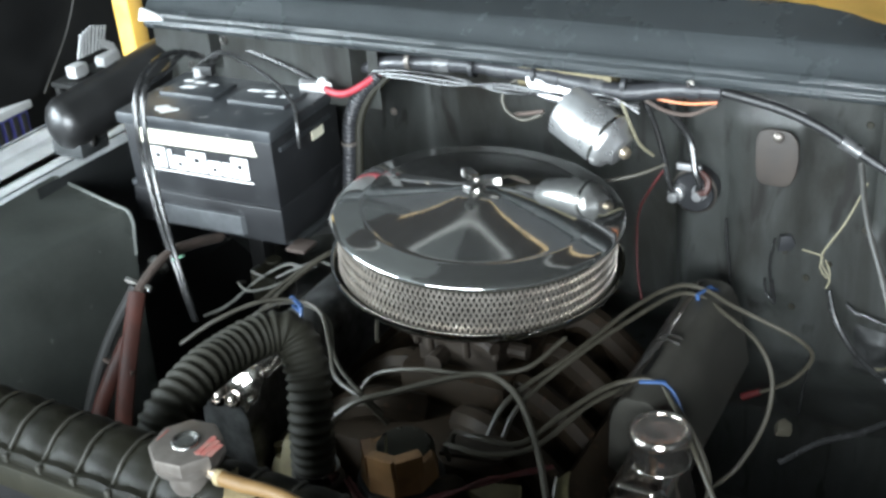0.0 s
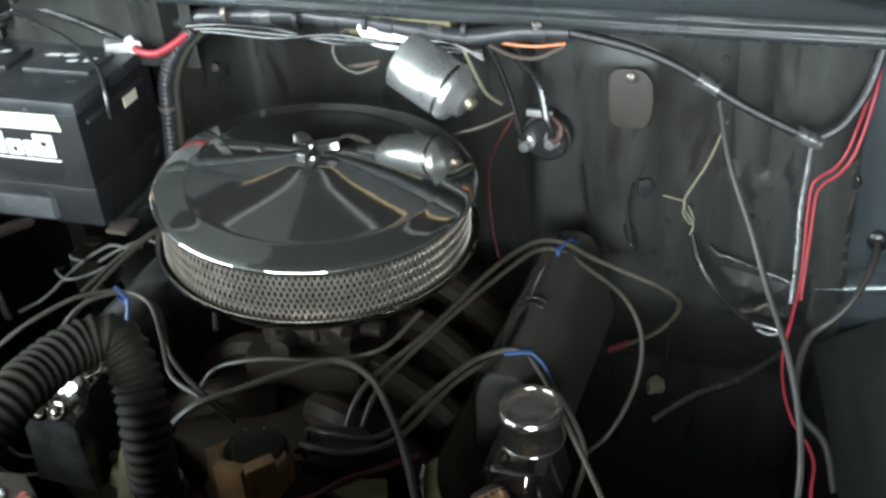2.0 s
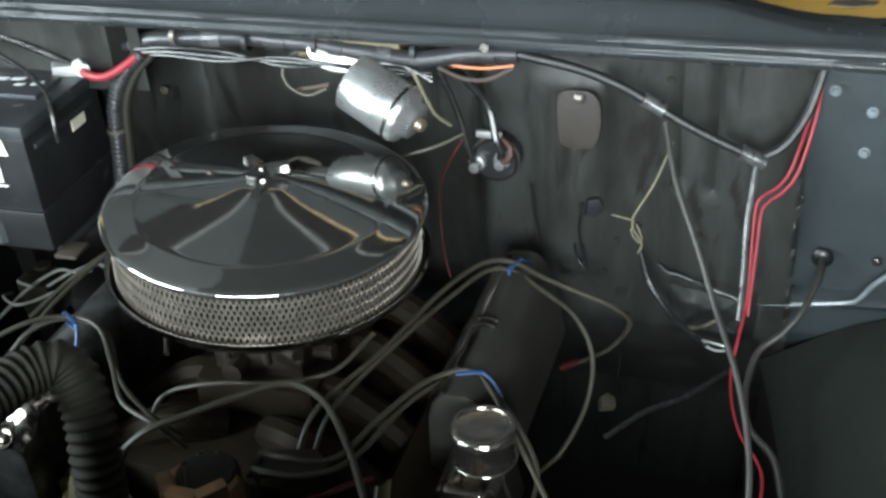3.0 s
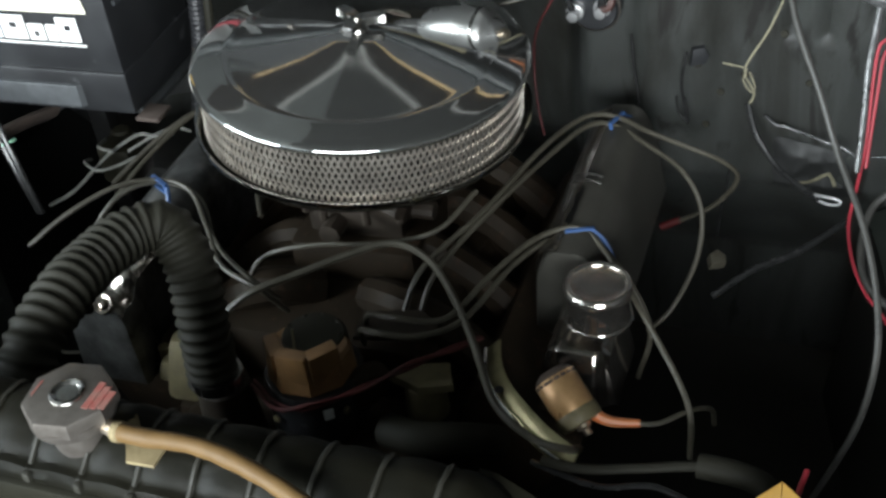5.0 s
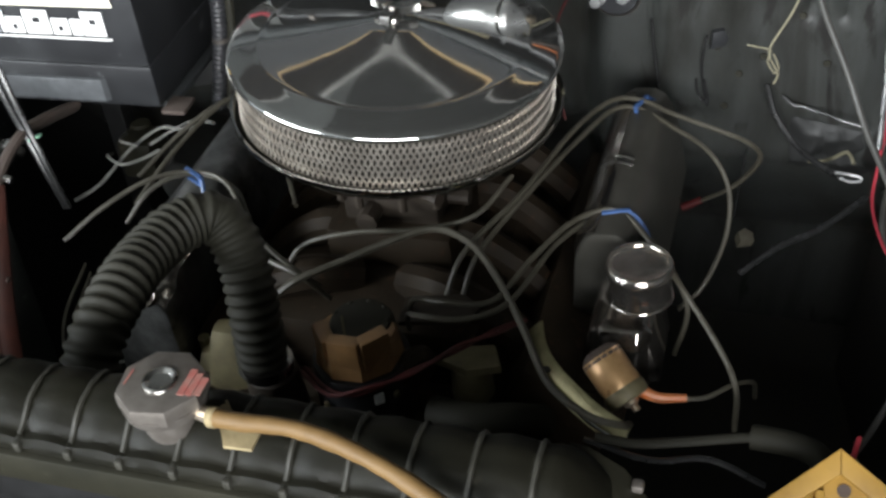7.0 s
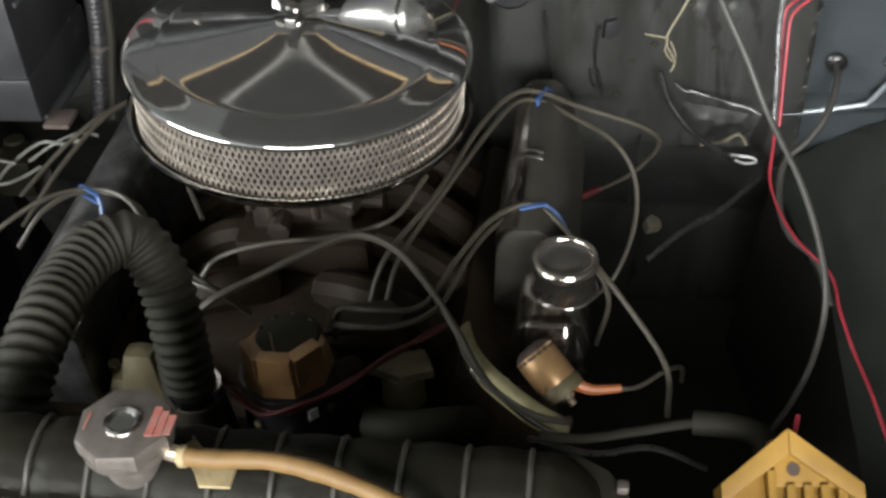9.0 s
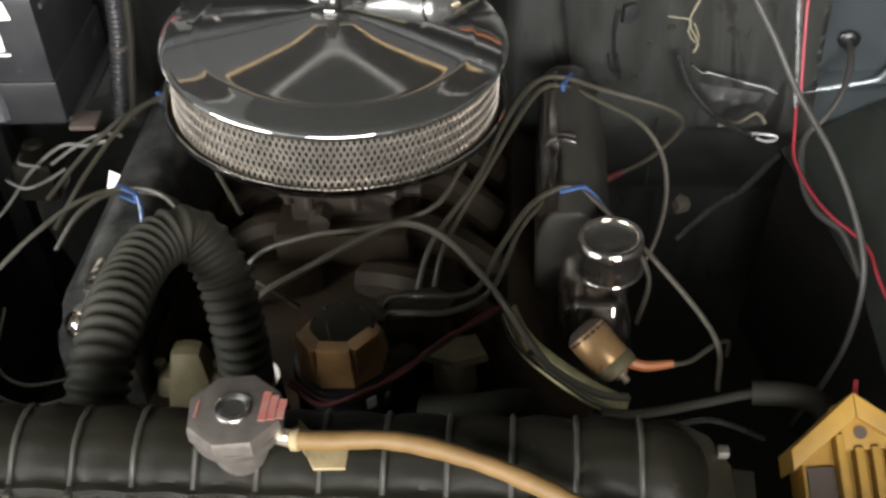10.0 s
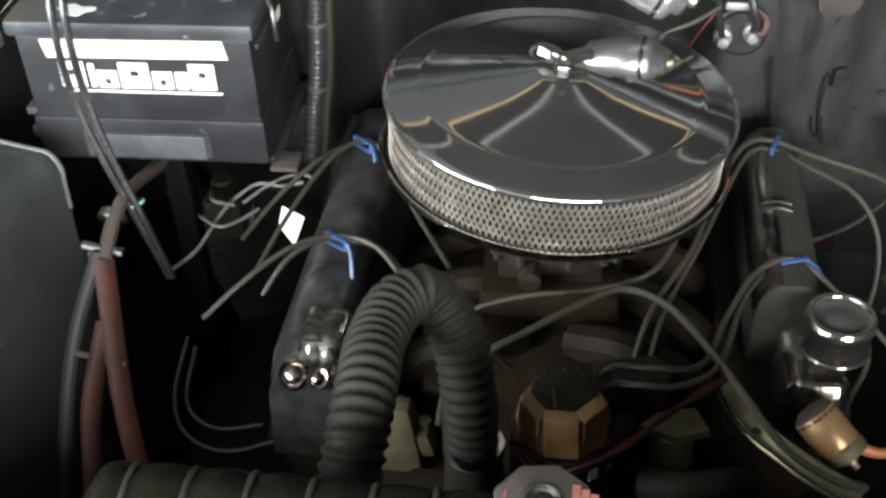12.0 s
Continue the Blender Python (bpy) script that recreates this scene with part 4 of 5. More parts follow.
part("filler_neck", lathe(bmesh.new(), [(0.020, 1.05), (0.020, 1.080), (0.027, 1.083), (0.030, 1.086), (0.030, 1.088), (0.0, 1.088)], 32, Matrix.Translation((0.016, -0.532, 0))), CAP_STEEL, radiator)
bm = tube(bmesh.new(), [(0.036, -0.535, 1.079), (0.05, -0.539, 1.080), (0.062, -0.541, 1.080)], 0.0055, 10, 0.004)
part("overflow_spout", bm, BRASS, radiator)
bm = prism(bmesh.new(), [(0.048, -0.530), (0.052, -0.516), (0.062, -0.528), (0.087, -0.538), (0.087, -0.555), (0.067, -0.556), (0.061, -0.545)], 1.0700, 1.0722, 0.0004)
part("solder_plate", bm, SEALANT, radiator, "pale scrap of sealing plate on the tank")

OCT = [(0.0315 * math.cos(radians(22.5 + 45 * i + 8)), 0.0315 * math.sin(radians(22.5 + 45 * i + 8))) for i in range(8)]
rcap = part("cap", prism(bmesh.new(), OCT, -0.005, 0.0085, 0.0045), CAP_STEEL, radiator, "worn steel octagonal radiator cap", 25)
rcap.location = (0.016, -0.532, 1.0905)
part("skirt", lathe(bmesh.new(), [(0.029, -0.010), (0.030, -0.004), (0.026, -0.002)], 32), CAP_STEEL, rcap)
part("centre_boss", lathe(bmesh.new(), [(0.0125, 0.0085), (0.0120, 0.0100), (0.0105, 0.0108), (0.009, 0.0100), (0.0075, 0.0088), (0.0, 0.0086)], 32), OLD_CHROME, rcap, "bright worn centre ring")
for k in range(3):
    part("red_print", box(bmesh.new(), 0.017 + 0.0055 * k, -0.010 + 0.001 * k, 0.0087, 0.0219 + 0.0055 * k, 0.014 - 0.003 * k, 0.0092), CAP_RED, rcap, "red warning print")
part("red_print", box(bmesh.new(), -0.024, -0.008, 0.0087, -0.0225, 0.006, 0.0089), CAP_RED, rcap, "faded red print")

over = thing("overflow_hose", "tan rubber overflow hose from the radiator neck", "hose", (0.006, -0.025, 0.010))
OVER = [(0.052, -0.540, 1.080), (0.075, -0.542, 1.082), (0.11, -0.541, 1.083), (0.145, -0.546, 1.081), (0.185, -0.558, 1.077), (0.225, -0.574, 1.070), (0.265, -0.592, 1.06), (0.30, -0.606, 1.045), (0.33, -0.617, 1.02), (0.345, -0.62, 0.98)]
part("tube", tube(bmesh.new(), OVER, 0.0062, 16, 0.004, lambda s: 0.0062 + 0.0003 * math.sin(s * 90) + 0.0002 * math.sin(s * 310)), TAN_HOSE, over, "", 60)
part("end_ring", rod(bmesh.new(), (0.0505, -0.5398, 1.0798), (0.0565, -0.5405, 1.0806), 0.0074, None, 24, 0.001), SEALANT, over, "pale cut end of the hose")

# corrugated upper hose
HOSE = [(-0.128, -0.455, 0.975), (-0.124, -0.425, 1.008), (-0.124, -0.375, 1.020), (-0.126, -0.325, 1.016), (-0.118, -0.278, 1.012), (-0.094, -0.255, 1.006), (-0.069, -0.268, 0.975), (-0.057, -0.290, 0.92), (-0.055, -0.300, 0.86)]
hose = thing("radiator_hose", "black corrugated rubber upper radiator hose", "hose", (-0.001, -0.012, 0.002))
part("hose", tube(bmesh.new(), HOSE, 0.024, 22, 0.0011, lambda s: 0.0236 + 0.0018 * max(-0.7, math.cos(2 * math.pi * s / 0.0112))), RUBBER, hose, "", 60)
for a, b in (((-0.130, -0.463, 0.962), (-0.128, -0.455, 0.976)), ((-0.050, -0.301, 0.862), (-0.050, -0.3005, 0.874))):
    part("clamp", rod(bmesh.new(), a, b, 0.0255, None, 28), OLD_CHROME, hose, "steel hose clamp")
part("tank_spout", rod(bmesh.new(), (-0.133, -0.50, 0.955), (-0.128, -0.455, 0.972), 0.0195, None, 24), TANK, hose)

# ---- battery on its tray ----
BAT = (-0.452, 0.018, 0.925)
BT = (0, 0, 2)
battery = thing("battery", "black car battery with a white label and top terminals", "battery", BAT, BT)
bm = bmesh.new()
box(bm, -0.128, 0.004, 0.03, 0.128, 0.174, 0.156, 0.006)
box(bm, -0.131, 0.000, 0.0, 0.131, 0.178, 0.056, 0.005)
part("case", bm, BLACK_PLASTIC, battery, "black ribbed plastic case")
bm = box(bmesh.new(), -0.134, -0.003, 0.1555, 0.134, 0.180, 0.1745, 0.006)
part("lid", bm, LID_PLASTIC, battery, "dusty black lid")
for x0, x1 in ((-0.110, -0.012), (0.012, 0.110)):
    part("vent_cover", box(bmesh.new(), x0, 0.070, 0.172, x1, 0.130, 0.180, 0.003), LID_PLASTIC, battery, "grey dusty vent cover")
rnd = random.Random(4)
for x, y in ((-0.090, 0.118), (-0.066, 0.116), (-0.040, 0.112), (-0.074, 0.096), (0.034, 0.112), (0.058, 0.114), (0.070, 0.098), (0.092, 0.104)):
    w, h = rnd.uniform(0.006, 0.013), rnd.uniform(0.003, 0.006)
    part("warning_print", prism(bmesh.new(), [(x - w, y - h), (x + w * 0.8, y - h * 0.7), (x + w, y + h), (x - w * 0.7, y + h * 0.8)], 0.1800, 0.1806), GREY_PAINT, battery, "worn pale warning print")
# sky reflected in the lid, painted on as a white patch
part("sky_glint", prism(bmesh.new(), [(0.019 * math.cos(a) * (1 + 0.25 * math.sin(3 * a + 0.4)), 0.011 * math.sin(a) * (1 + 0.3 * math.sin(4 * a))) for a in steps(0, 2 * math.pi, 26)[:-1]], 0, 0.0006, 0, Matrix.Translation((-0.062, 0.024, 0.1746))), WHITE_PLASTIC, battery, "white patch painted for the sky's reflection")
part("handle_recess", prism(bmesh.new(), [(-0.074, -0.004), (0.062, -0.004), (0.070, 0.004), (-0.078, 0.004)], 0.0, 0.030, 0.004, Matrix.Translation((0.0, -0.001, 0.008))), LEDGE, battery, "scuffed grey hold-down ledge")
part("side_lug", box(bmesh.new(), -0.142, 0.010, 0.020, -0.129, 0.030, 0.034, 0.003), LID_PLASTIC, battery)
part("side_lug", box(bmesh.new(), -0.142, 0.010, 0.050, -0.129, 0.030, 0.060, 0.003), LID_PLASTIC, battery)
part("label_band", prism(bmesh.new(), [(-0.100, 0.151), (0.098, 0.153), (0.102, 0.132), (-0.096, 0.130)], -0.0035, -0.0020, 0, pose(0, 0, 0, 90, 0, 0)), LABEL_CREAM, battery, "cream label band").location = (0, 0, 0)
# brand lettering as plain shapes on the black case
LET = [(-0.086, 0.028, 0.031), (-0.054, 0.007, 0.029), (-0.045, 0.022, 0.021), (-0.020, 0.033, 0.031), (0.016, 0.022, 0.021), (0.041, 0.014, 0.021), (0.057, 0.028, 0.031)]
for x, w, h in LET:
    part("label_shape", box(bmesh.new(), x, 0.0018, 0.094, x + w, 0.0036, 0.094 + h, 0.0008), LABEL_WHITE, battery, "white block of the brand label")
    if w > 0.02:
        part("label_gap", box(bmesh.new(), x + w * 0.36, 0.0012, 0.099 + 0.010 * (h > 0.025), x + w * 0.66, 0.0030, 0.106 + 0.010 * (h > 0.025), 0.0006), BLACK_PLASTIC, battery, "dark gap in the label block")
part("label_line", box(bmesh.new(), -0.084, 0.0018, 0.0885, 0.090, 0.0035, 0.0905), LABEL_WHITE, battery, "white underline")
for x in (-0.095, 0.095):
    post = part("terminal_post", lathe(bmesh.new(), [(0.010, 0.174), (0.009, 0.192), (0.007, 0.194), (0, 0.194)], 20, Matrix.Translation((x, 0.150, -0.004))), LEAD, battery)
part("side_sticker", box(bmesh.new(), 0.1275, 0.100, 0.118, 0.1295, 0.130, 0.132), LABEL_CREAM, battery, "small yellowed sticker")
part("side_rib", box(bmesh.new(), 0.1275, 0.020, 0.135, 0.1315, 0.150, 0.141, 0.001), LID_PLASTIC, battery)
tray = thing("battery_tray", "rusty steel battery tray on a bracket", "tray", BAT, BT)
part("floor", box(bmesh.new(), -0.125, 0.018, -0.010, 0.140, 0.185, -0.002, 0.003), BODY_BLACK, tray)
part("tab", box(bmesh.new(), 0.132, -0.004, -0.006, 0.162, 0.030, -0.001, 0.001), RUST, tray, "rusty tan tray tab")
part("support", prism(bmesh.new(), [(0.05, 0.10), (0.150, 0.15), (0.150, 0.18), (0.05, 0.18)], -0.05, -0.012, 0.003), BAG_BLACK, tray)
part("leg", box(bmesh.new(), -0.06, 0.150, -0.50, -0.03, 0.180, -0.012, 0.004), HINGE_BLACK, tray)
solo("terminal_clamp", prism(bmesh.new(), [(-0.022, -0.014), (0.018, -0.016), (0.026, -0.006), (0.026, 0.008), (0.016, 0.016), (-0.020, 0.014)], 0, 0.014, 0.003), LEAD,
              "corroded lead clamp on the battery post", "clamp", (-0.345, 0.175, 1.100), (0, 0, 20))
solo("terminal_clamp", prism(bmesh.new(), [(-0.020, -0.014), (0.018, -0.014), (0.024, 0.0), (0.016, 0.014), (-0.020, 0.013)], 0, 0.014, 0.003), HINGE_BLACK,
     "black covered clamp on the battery post", "clamp", (-0.544, 0.179, 1.104), (0, 0, 100))

wire("battery_cable", [(-0.329, 0.169, 1.111), (-0.309, 0.153, 1.109), (-0.283, 0.153, 1.108), (-0.258, 0.168, 1.120), (-0.240, 0.186, 1.134)], 0.0052, RED_WIRE, "red battery cable to the harness")
wire("cable_sleeve", [(-0.332, 0.171, 1.112), (-0.317, 0.158, 1.111)], 0.0092, WHITE_PLASTIC, "white sleeve on the red cable", "sleeve")
for k, d in enumerate((0.0, 0.014)):
    wire("ground_cable", [(-0.530 + d, 0.140, 1.142), (-0.535 + d, 0.105, 1.160), (-0.525 + d, 0.050, 1.166 - d), (-0.512 + d, -0.005, 1.150), (-0.508 + d, -0.026, 1.105), (-0.502 + d, -0.034, 1.04),
                      (-0.480 + d * .8, -0.050, 0.98), (-0.452 + d * .6, -0.068, 0.925), (-0.428 + d * .3, -0.080, 0.870), (-0.418 + d * .2, -0.084, 0.842)], 0.0042, WIRE_BLACK,
         "glossy black cable hanging over the battery", group="battery cables")
wire("ground_cable", [(-0.549, 0.168, 1.121), (-0.503, 0.162, 1.143), (-0.442, 0.140, 1.142), (-0.375, 0.117, 1.129), (-0.327, 0.090, 1.113), (-0.312, 0.074, 1.093), (-0.309, 0.068, 1.070), (-0.308, 0.067, 1.058)], 0.0032, WIRE_BLACK,
     "glossy black cable arching over the battery", group="battery cables")
wire("ground_cable", [(-0.544, 0.179, 1.119), (-0.493, 0.183, 1.145), (-0.432, 0.177, 1.139), (-0.370, 0.174, 1.122), (-0.345, 0.175, 1.112)], 0.0055, WIRE_BLACK,
     "thick black cable across the battery", group="battery cables")
bm = lathe(bmesh.new(), [(0.0085, -0.0015), (0.0100, -0.0015), (0.0100, 0.0015), (0.0085, 0.0015)], 20, axis((-0.448, -0.061, 0.925), (-0.440, -0.065, 0.907))[0])
solo("cable_tie", bm, material("green_tie", (0.30, 0.60, 0.42), 0.4), "pale green tie round two cables", "cable tie")

# rusty red brace and rod ahead of the battery
brace = thing("fender_brace", "red oxide painted steel brace with clamped rod", "brace", (-0.013, 0.022, -0.026))
part("upper_bar", tube(bmesh.new(), [(-0.446, 0.02, 0.930), (-0.450, -0.035, 0.945), (-0.449, -0.08, 0.955), (-0.448, -0.12, 0.950), (-0.446, -0.16, 0.935)], 0.012, 10, 0.01, None, 0.6), RUST, brace, "rusty brown upper bar")
part("lower_bar", tube(bmesh.new(), [(-0.446, -0.16, 0.935), (-0.430, -0.21, 0.875), (-0.412, -0.26, 0.81), (-0.374, -0.33, 0.74), (-0.320, -0.44, 0.66)], 0.012, 10, 0.01, None, 0.6), RED_OXIDE, brace)
part("fork_bar", tube(bmesh.new(), [(-0.440, -0.20, 0.885), (-0.448, -0.26, 0.82), (-0.434, -0.33, 0.75), (-0.410, -0.45, 0.66)], 0.011, 10, 0.01, None, 0.7), RED_OXIDE, brace)
part("rod", tube(bmesh.new(), [(-0.452, -0.155, 0.940), (-0.470, -0.205, 0.880), (-0.480, -0.25, 0.81), (-0.49, -0.30, 0.70)], 0.008, 10, 0.01), BAG_BLACK, brace, "dark grey rod")
for a, b, r in (((-0.457, -0.140, 0.931), (-0.460, -0.152, 0.923), 0.016), ((-0.454, -0.097, 0.948), (-0.456, -0.108, 0.943), 0.016)):
    part("clamp", rod(bmesh.new(), a, b, r, None, 20, 0.002), OLD_CHROME, brace, "pale steel clamp")
part("pinch_bolt", rod(bmesh.new(), (-0.470, -0.150, 0.945), (-0.428, -0.150, 0.938), 0.005, None, 8), OLD_CHROME, brace)
part("cross_pin", rod(bmesh.new(), (-0.475, -0.222, 0.860), (-0.415, -0.226, 0.852), 0.004, None, 8), RUST, brace)

# ---- firewall fittings ----
motor = thing("wiper_motor", "silver can wiper motor on a bracket under the cowl", "motor", (0.001, 0.012, -0.009))
MA, MB = Vector((0.042, 0.160, 1.130)), Vector((0.127, 0.140, 1.090))
mm, n = axis(MA, MB)
part("can", lathe(bmesh.new(), [(0, 0), (0.032, 0), (0.0365, 0.004), (0.0365, n * 0.78), (0.0335, n * 0.85), (0.024, n * 0.90), (0.022, n * 0.97), (0.016, n), (0, n)], 40, mm), SILVER_PAINT, motor, "", 50)
part("band", lathe(bmesh.new(), [(0.0366, n * 0.70), (0.0374, n * 0.71), (0.0374, n * 0.74), (0.0366, n * 0.75)], 40, mm), OLD_CHROME, motor)
part("end_cap", lathe(bmesh.new(), [(0, n), (0.008, n), (0.008, n + 0.006), (0.005, n + 0.009), (0, n + 0.009)], 16, mm), BRASS, motor)
part("gearbox", prism(bmesh.new(), [(0.036 * math.cos(a), 0.021 * math.sin(a)) for a in steps(0, 2 * math.pi, 20)[:-1]], -0.014, 0.014, 0.005, pose(0.018, 0.178, 1.152, 62, 12, 0)), SILVER_PAINT, motor, "pale alloy gearbox")
part("mount", box(bmesh.new(), -0.03, 0.17, 1.14, 0.10, 0.30, 1.18, 0.004), ALLOY, motor)
wire("motor_wire", [(0.008, 0.174, 1.106), (-0.018, 0.169, 1.097), (-0.043, 0.171, 1.109), (-0.048, 0.178, 1.129), (-0.028, 0.185, 1.147), (-0.002, 0.190, 1.152)], 0.0022, WIRE_GREY, "thin grey wire loop at the wiper motor")
wire("motor_wire", [(0.010, 0.177, 1.110), (-0.012, 0.175, 1.105), (-0.033, 0.180, 1.099)], 0.0028, RUST, "thin brown wire at the wiper motor")

sol = thing("solenoid", "black starter solenoid with two brass studs", "solenoid", (0.002, 0.021, -0.012))
part("body", lathe(bmesh.new(), [(0, 0), (0.026, 0), (0.0295, 0.004), (0.0295, 0.030), (0.026, 0.036), (0, 0.036)], 36, pose(0.194, 0.240, 1.013, 90, 0, 0)), BLACK_PLASTIC, sol)
part("rim", lathe(bmesh.new(), [(0.0288, 0.026), (0.0306, 0.028), (0.0306, 0.032), (0.0288, 0.034)], 36, pose(0.194, 0.240, 1.013, 90, 0, 0)), CAP_STEEL, sol, "pale steel rim")
for x, z in ((0.173, 1.011), (0.205, 1.018)):
    part("stud", lathe(bmesh.new(), [(0, 0), (0.0105, 0), (0.0105, 0.009), (0.0065, 0.010), (0.0065, 0.022), (0, 0.023)], 12, pose(x, 0.205, z, 90, 0, 0)), SILVER_PAINT, sol, "bright brass stud and nut")
part("bridge", box(bmesh.new(), 0.172, 0.200, 1.045, 0.205, 0.207, 1.054, 0.002), LEAD, sol)
wire("solenoid_cable", [(0.207, 0.212, 1.012), (0.210, 0.207, 1.026), (0.204, 0.207, 1.040), (0.192, 0.218, 1.079), (0.166, 0.208, 1.119), (0.151, 0.192, 1.144)], 0.0048, WIRE_BLACK, "black cable down to the solenoid")
wire("solenoid_cable", [(0.207, 0.209, 1.010), (0.218, 0.206, 1.014), (0.220, 0.212, 1.028), (0.208, 0.217, 1.036)], 0.0045, RED_OXIDE, "short red cable on the solenoid")
wire("solenoid_cable", [(0.174, 0.212, 1.003), (0.169, 0.207, 1.024), (0.161, 0.208, 1.059), (0.151, 0.203, 1.099), (0.136, 0.198, 1.139)], 0.004, WIRE_BLACK, "black cable down to the solenoid")
wire("solenoid_cable", [(0.166, 0.202, 1.047), (0.136, 0.181, 1.037), (0.100, 0.166, 1.029), (0.069, 0.161, 1.019)], 0.0025, WIRE_GREY, "thin grey wire behind the air cleaner")
wire("thin_red_wire", [(0.167, 0.207, 1.044), (0.146, 0.208, 1.009), (0.130, 0.208, 0.974), (0.126, 0.208, 0.929), (0.130, 0.202, 0.879), (0.138, 0.197, 0.839)], 0.0015, DARK_RED, "thin red wire down the firewall")

plate = thing("rusty_plate", "rust-brown blanking plate with a bright knob on the firewall", "plate", (0.006, 0.010, -0.007))
part("plate", prism(bmesh.new(), [(0.026 * (1 + 0.06 * math.sin(3 * a + 1)) * math.copysign(abs(math.cos(a)) ** 0.55, math.cos(a)), -0.013 + 0.038 * math.copysign(abs(math.sin(a)) ** 0.6, math.sin(a))) for a in steps(0, 2 * math.pi, 22)[:-1]], 0, 0.004, 0.0015, pose(0.293, 0.220, 1.085, 90, 0, 0)), PLATE_RUST, plate)
part("knob", lathe(bmesh.new(), [(0, 0), (0.007, 0), (0.007, 0.004), (0.004, 0.007), (0, 0.008)], 20, pose(0.295, 0.217, 1.101, 90, 0, 0)), CAP_STEEL, plate)

# harness along the cowl
HAR = [(-0.637, 0.223, 1.096), (-0.575, 0.211, 1.106), (-0.463, 0.220, 1.109), (-0.340, 0.217, 1.116), (-0.263, 0.197, 1.133), (-0.222, 0.189, 1.147), (-0.176, 0.191, 1.151), (-0.094, 0.192, 1.156), (-0.002, 0.188, 1.155), (0.059, 0.185, 1.151), (0.118, 0.184, 1.147), (0.182, 0.192, 1.155), (0.238, 0.194, 1.157), (0.304, 0.200, 1.142), (0.350, 0.204, 1.124), (0.384, 0.206, 1.105), (0.437, 0.204, 1.077), (0.507, 0.206, 1.045)]
loom = thing("wiring_harness", "thick taped black wiring harness under the cowl", "harness", (0, 0, 0))
part("loom", tube(bmesh.new(), HAR[4:13], 0.0112, 14, 0.005, lambda s: 0.0110 + 0.0005 * math.sin(s * 60) + 0.0003 * math.sin(s * 23)), LOOM, loom, "", 60)
for k in (5, 6, 7, 8, 9, 11):
    a, b = Vector(HAR[k]), Vector(HAR[k + 1])
    part("tape_band", tube(bmesh.new(), [a.lerp(b, 0.25), a.lerp(b, 0.4), a.lerp(b, 0.55)], 0.0120, 14, 0.005), TAPE if k in (6, 9) else LOOM, loom, "band of wrapped tape", 60)
wire("wiring_harness", HAR[:5], 0.007, LOOM, "black wiring harness behind the battery", "harness", seg=12)
wire("wiring_harness", HAR[12:], 0.0058, DULL_TAPE, "taped wiring branch on the firewall", "harness", seg=12)
wire("wiring_harness", [(0.507, 0.206, 1.045), (0.534, 0.216, 1.061), (0.555, 0.234, 1.095), (0.566, 0.253, 1.139)], 0.0050, DULL_TAPE, "black wiring branch to the side panel", "harness")
wire("tape_wrap", [(0.378, 0.205, 1.109), (0.388, 0.206, 1.103), (0.402, 0.205, 1.096)], 0.0082, TAPE, "shiny tape wrapped on the harness", "tape", seg=12)
wire("tape_wrap", [(0.488, 0.205, 1.054), (0.507, 0.206, 1.045), (0.515, 0.207, 1.041)], 0.0090, TAPE, "shiny tape at the harness fork", "tape", seg=12)
for d, r in ((0.0, 0.003), (0.006, 0.0026), (-0.005, 0.0026)):
    wire("loom_wire", [(-0.246, 0.180 - d, 1.132 + d), (-0.195, 0.176, 1.137 + d), (-0.123, 0.175 + d, 1.136 + d * .6), (-0.042, 0.173, 1.137 - d), (0.041, 0.171 + d, 1.138), (0.102, 0.171, 1.138 + d), (0.142, 0.172, 1.132 - d)], r * 0.8, WIRE_BLACK, "thin black wire beside the harness", group="loom wires")
for x in (-0.192, -0.095, -0.005, 0.118):
    solo("harness_clip", lathe(bmesh.new(), [(0.0118, -0.004), (0.0135, -0.003), (0.0135, 0.003), (0.0118, 0.004)], 20, axis((x, 0.187, 1.155), (x + 0.01, 0.187, 1.155))[0]), CAP_STEEL if x < -0.15 else BLACK_PLASTIC, "clip round the harness", "clip", group="harness clips")
wire("orange_wire", [(0.141, 0.182, 1.148), (0.166, 0.189, 1.140), (0.197, 0.194, 1.137), (0.231, 0.198, 1.141)], 0.0018, ORANGE_WIRE, "orange wire below the harness")
wire("orange_wire", [(0.146, 0.182, 1.140), (0.172, 0.186, 1.127), (0.200, 0.192, 1.124), (0.231, 0.198, 1.138)], 0.0026, RUST, "brown wire below the harness")
wire("yellow_wire", [(0.119, 0.171, 1.139), (0.131, 0.166, 1.115), (0.143, 0.171, 1.085), (0.156, 0.186, 1.065)], 0.0022, YELLOW_STRING, "thin yellow wire at the wiper motor")
# cable falling beside the battery
strap = [(-0.243, 0.184, 1.130), (-0.270, 0.172, 1.101), (-0.286, 0.163, 1.063), (-0.288, 0.155, 1.014), (-0.292, 0.150, 0.964), (-0.299, 0.140, 0.914), (-0.301, 0.120, 0.864)]
solo("harness_drop", tube(bmesh.new(), strap, 0.0105, 14, 0.0012, lambda s: 0.0100 + 0.0010 * math.cos(2 * math.pi * s / 0.0065)), LOOM, "ribbed glossy black loom falling beside the battery", "harness", angle=60)
wire("harness_drop", [(x + 0.014, y + 0.004, z) for x, y, z in strap], 0.006, RUBBER, "black cable falling beside the battery", "harness")
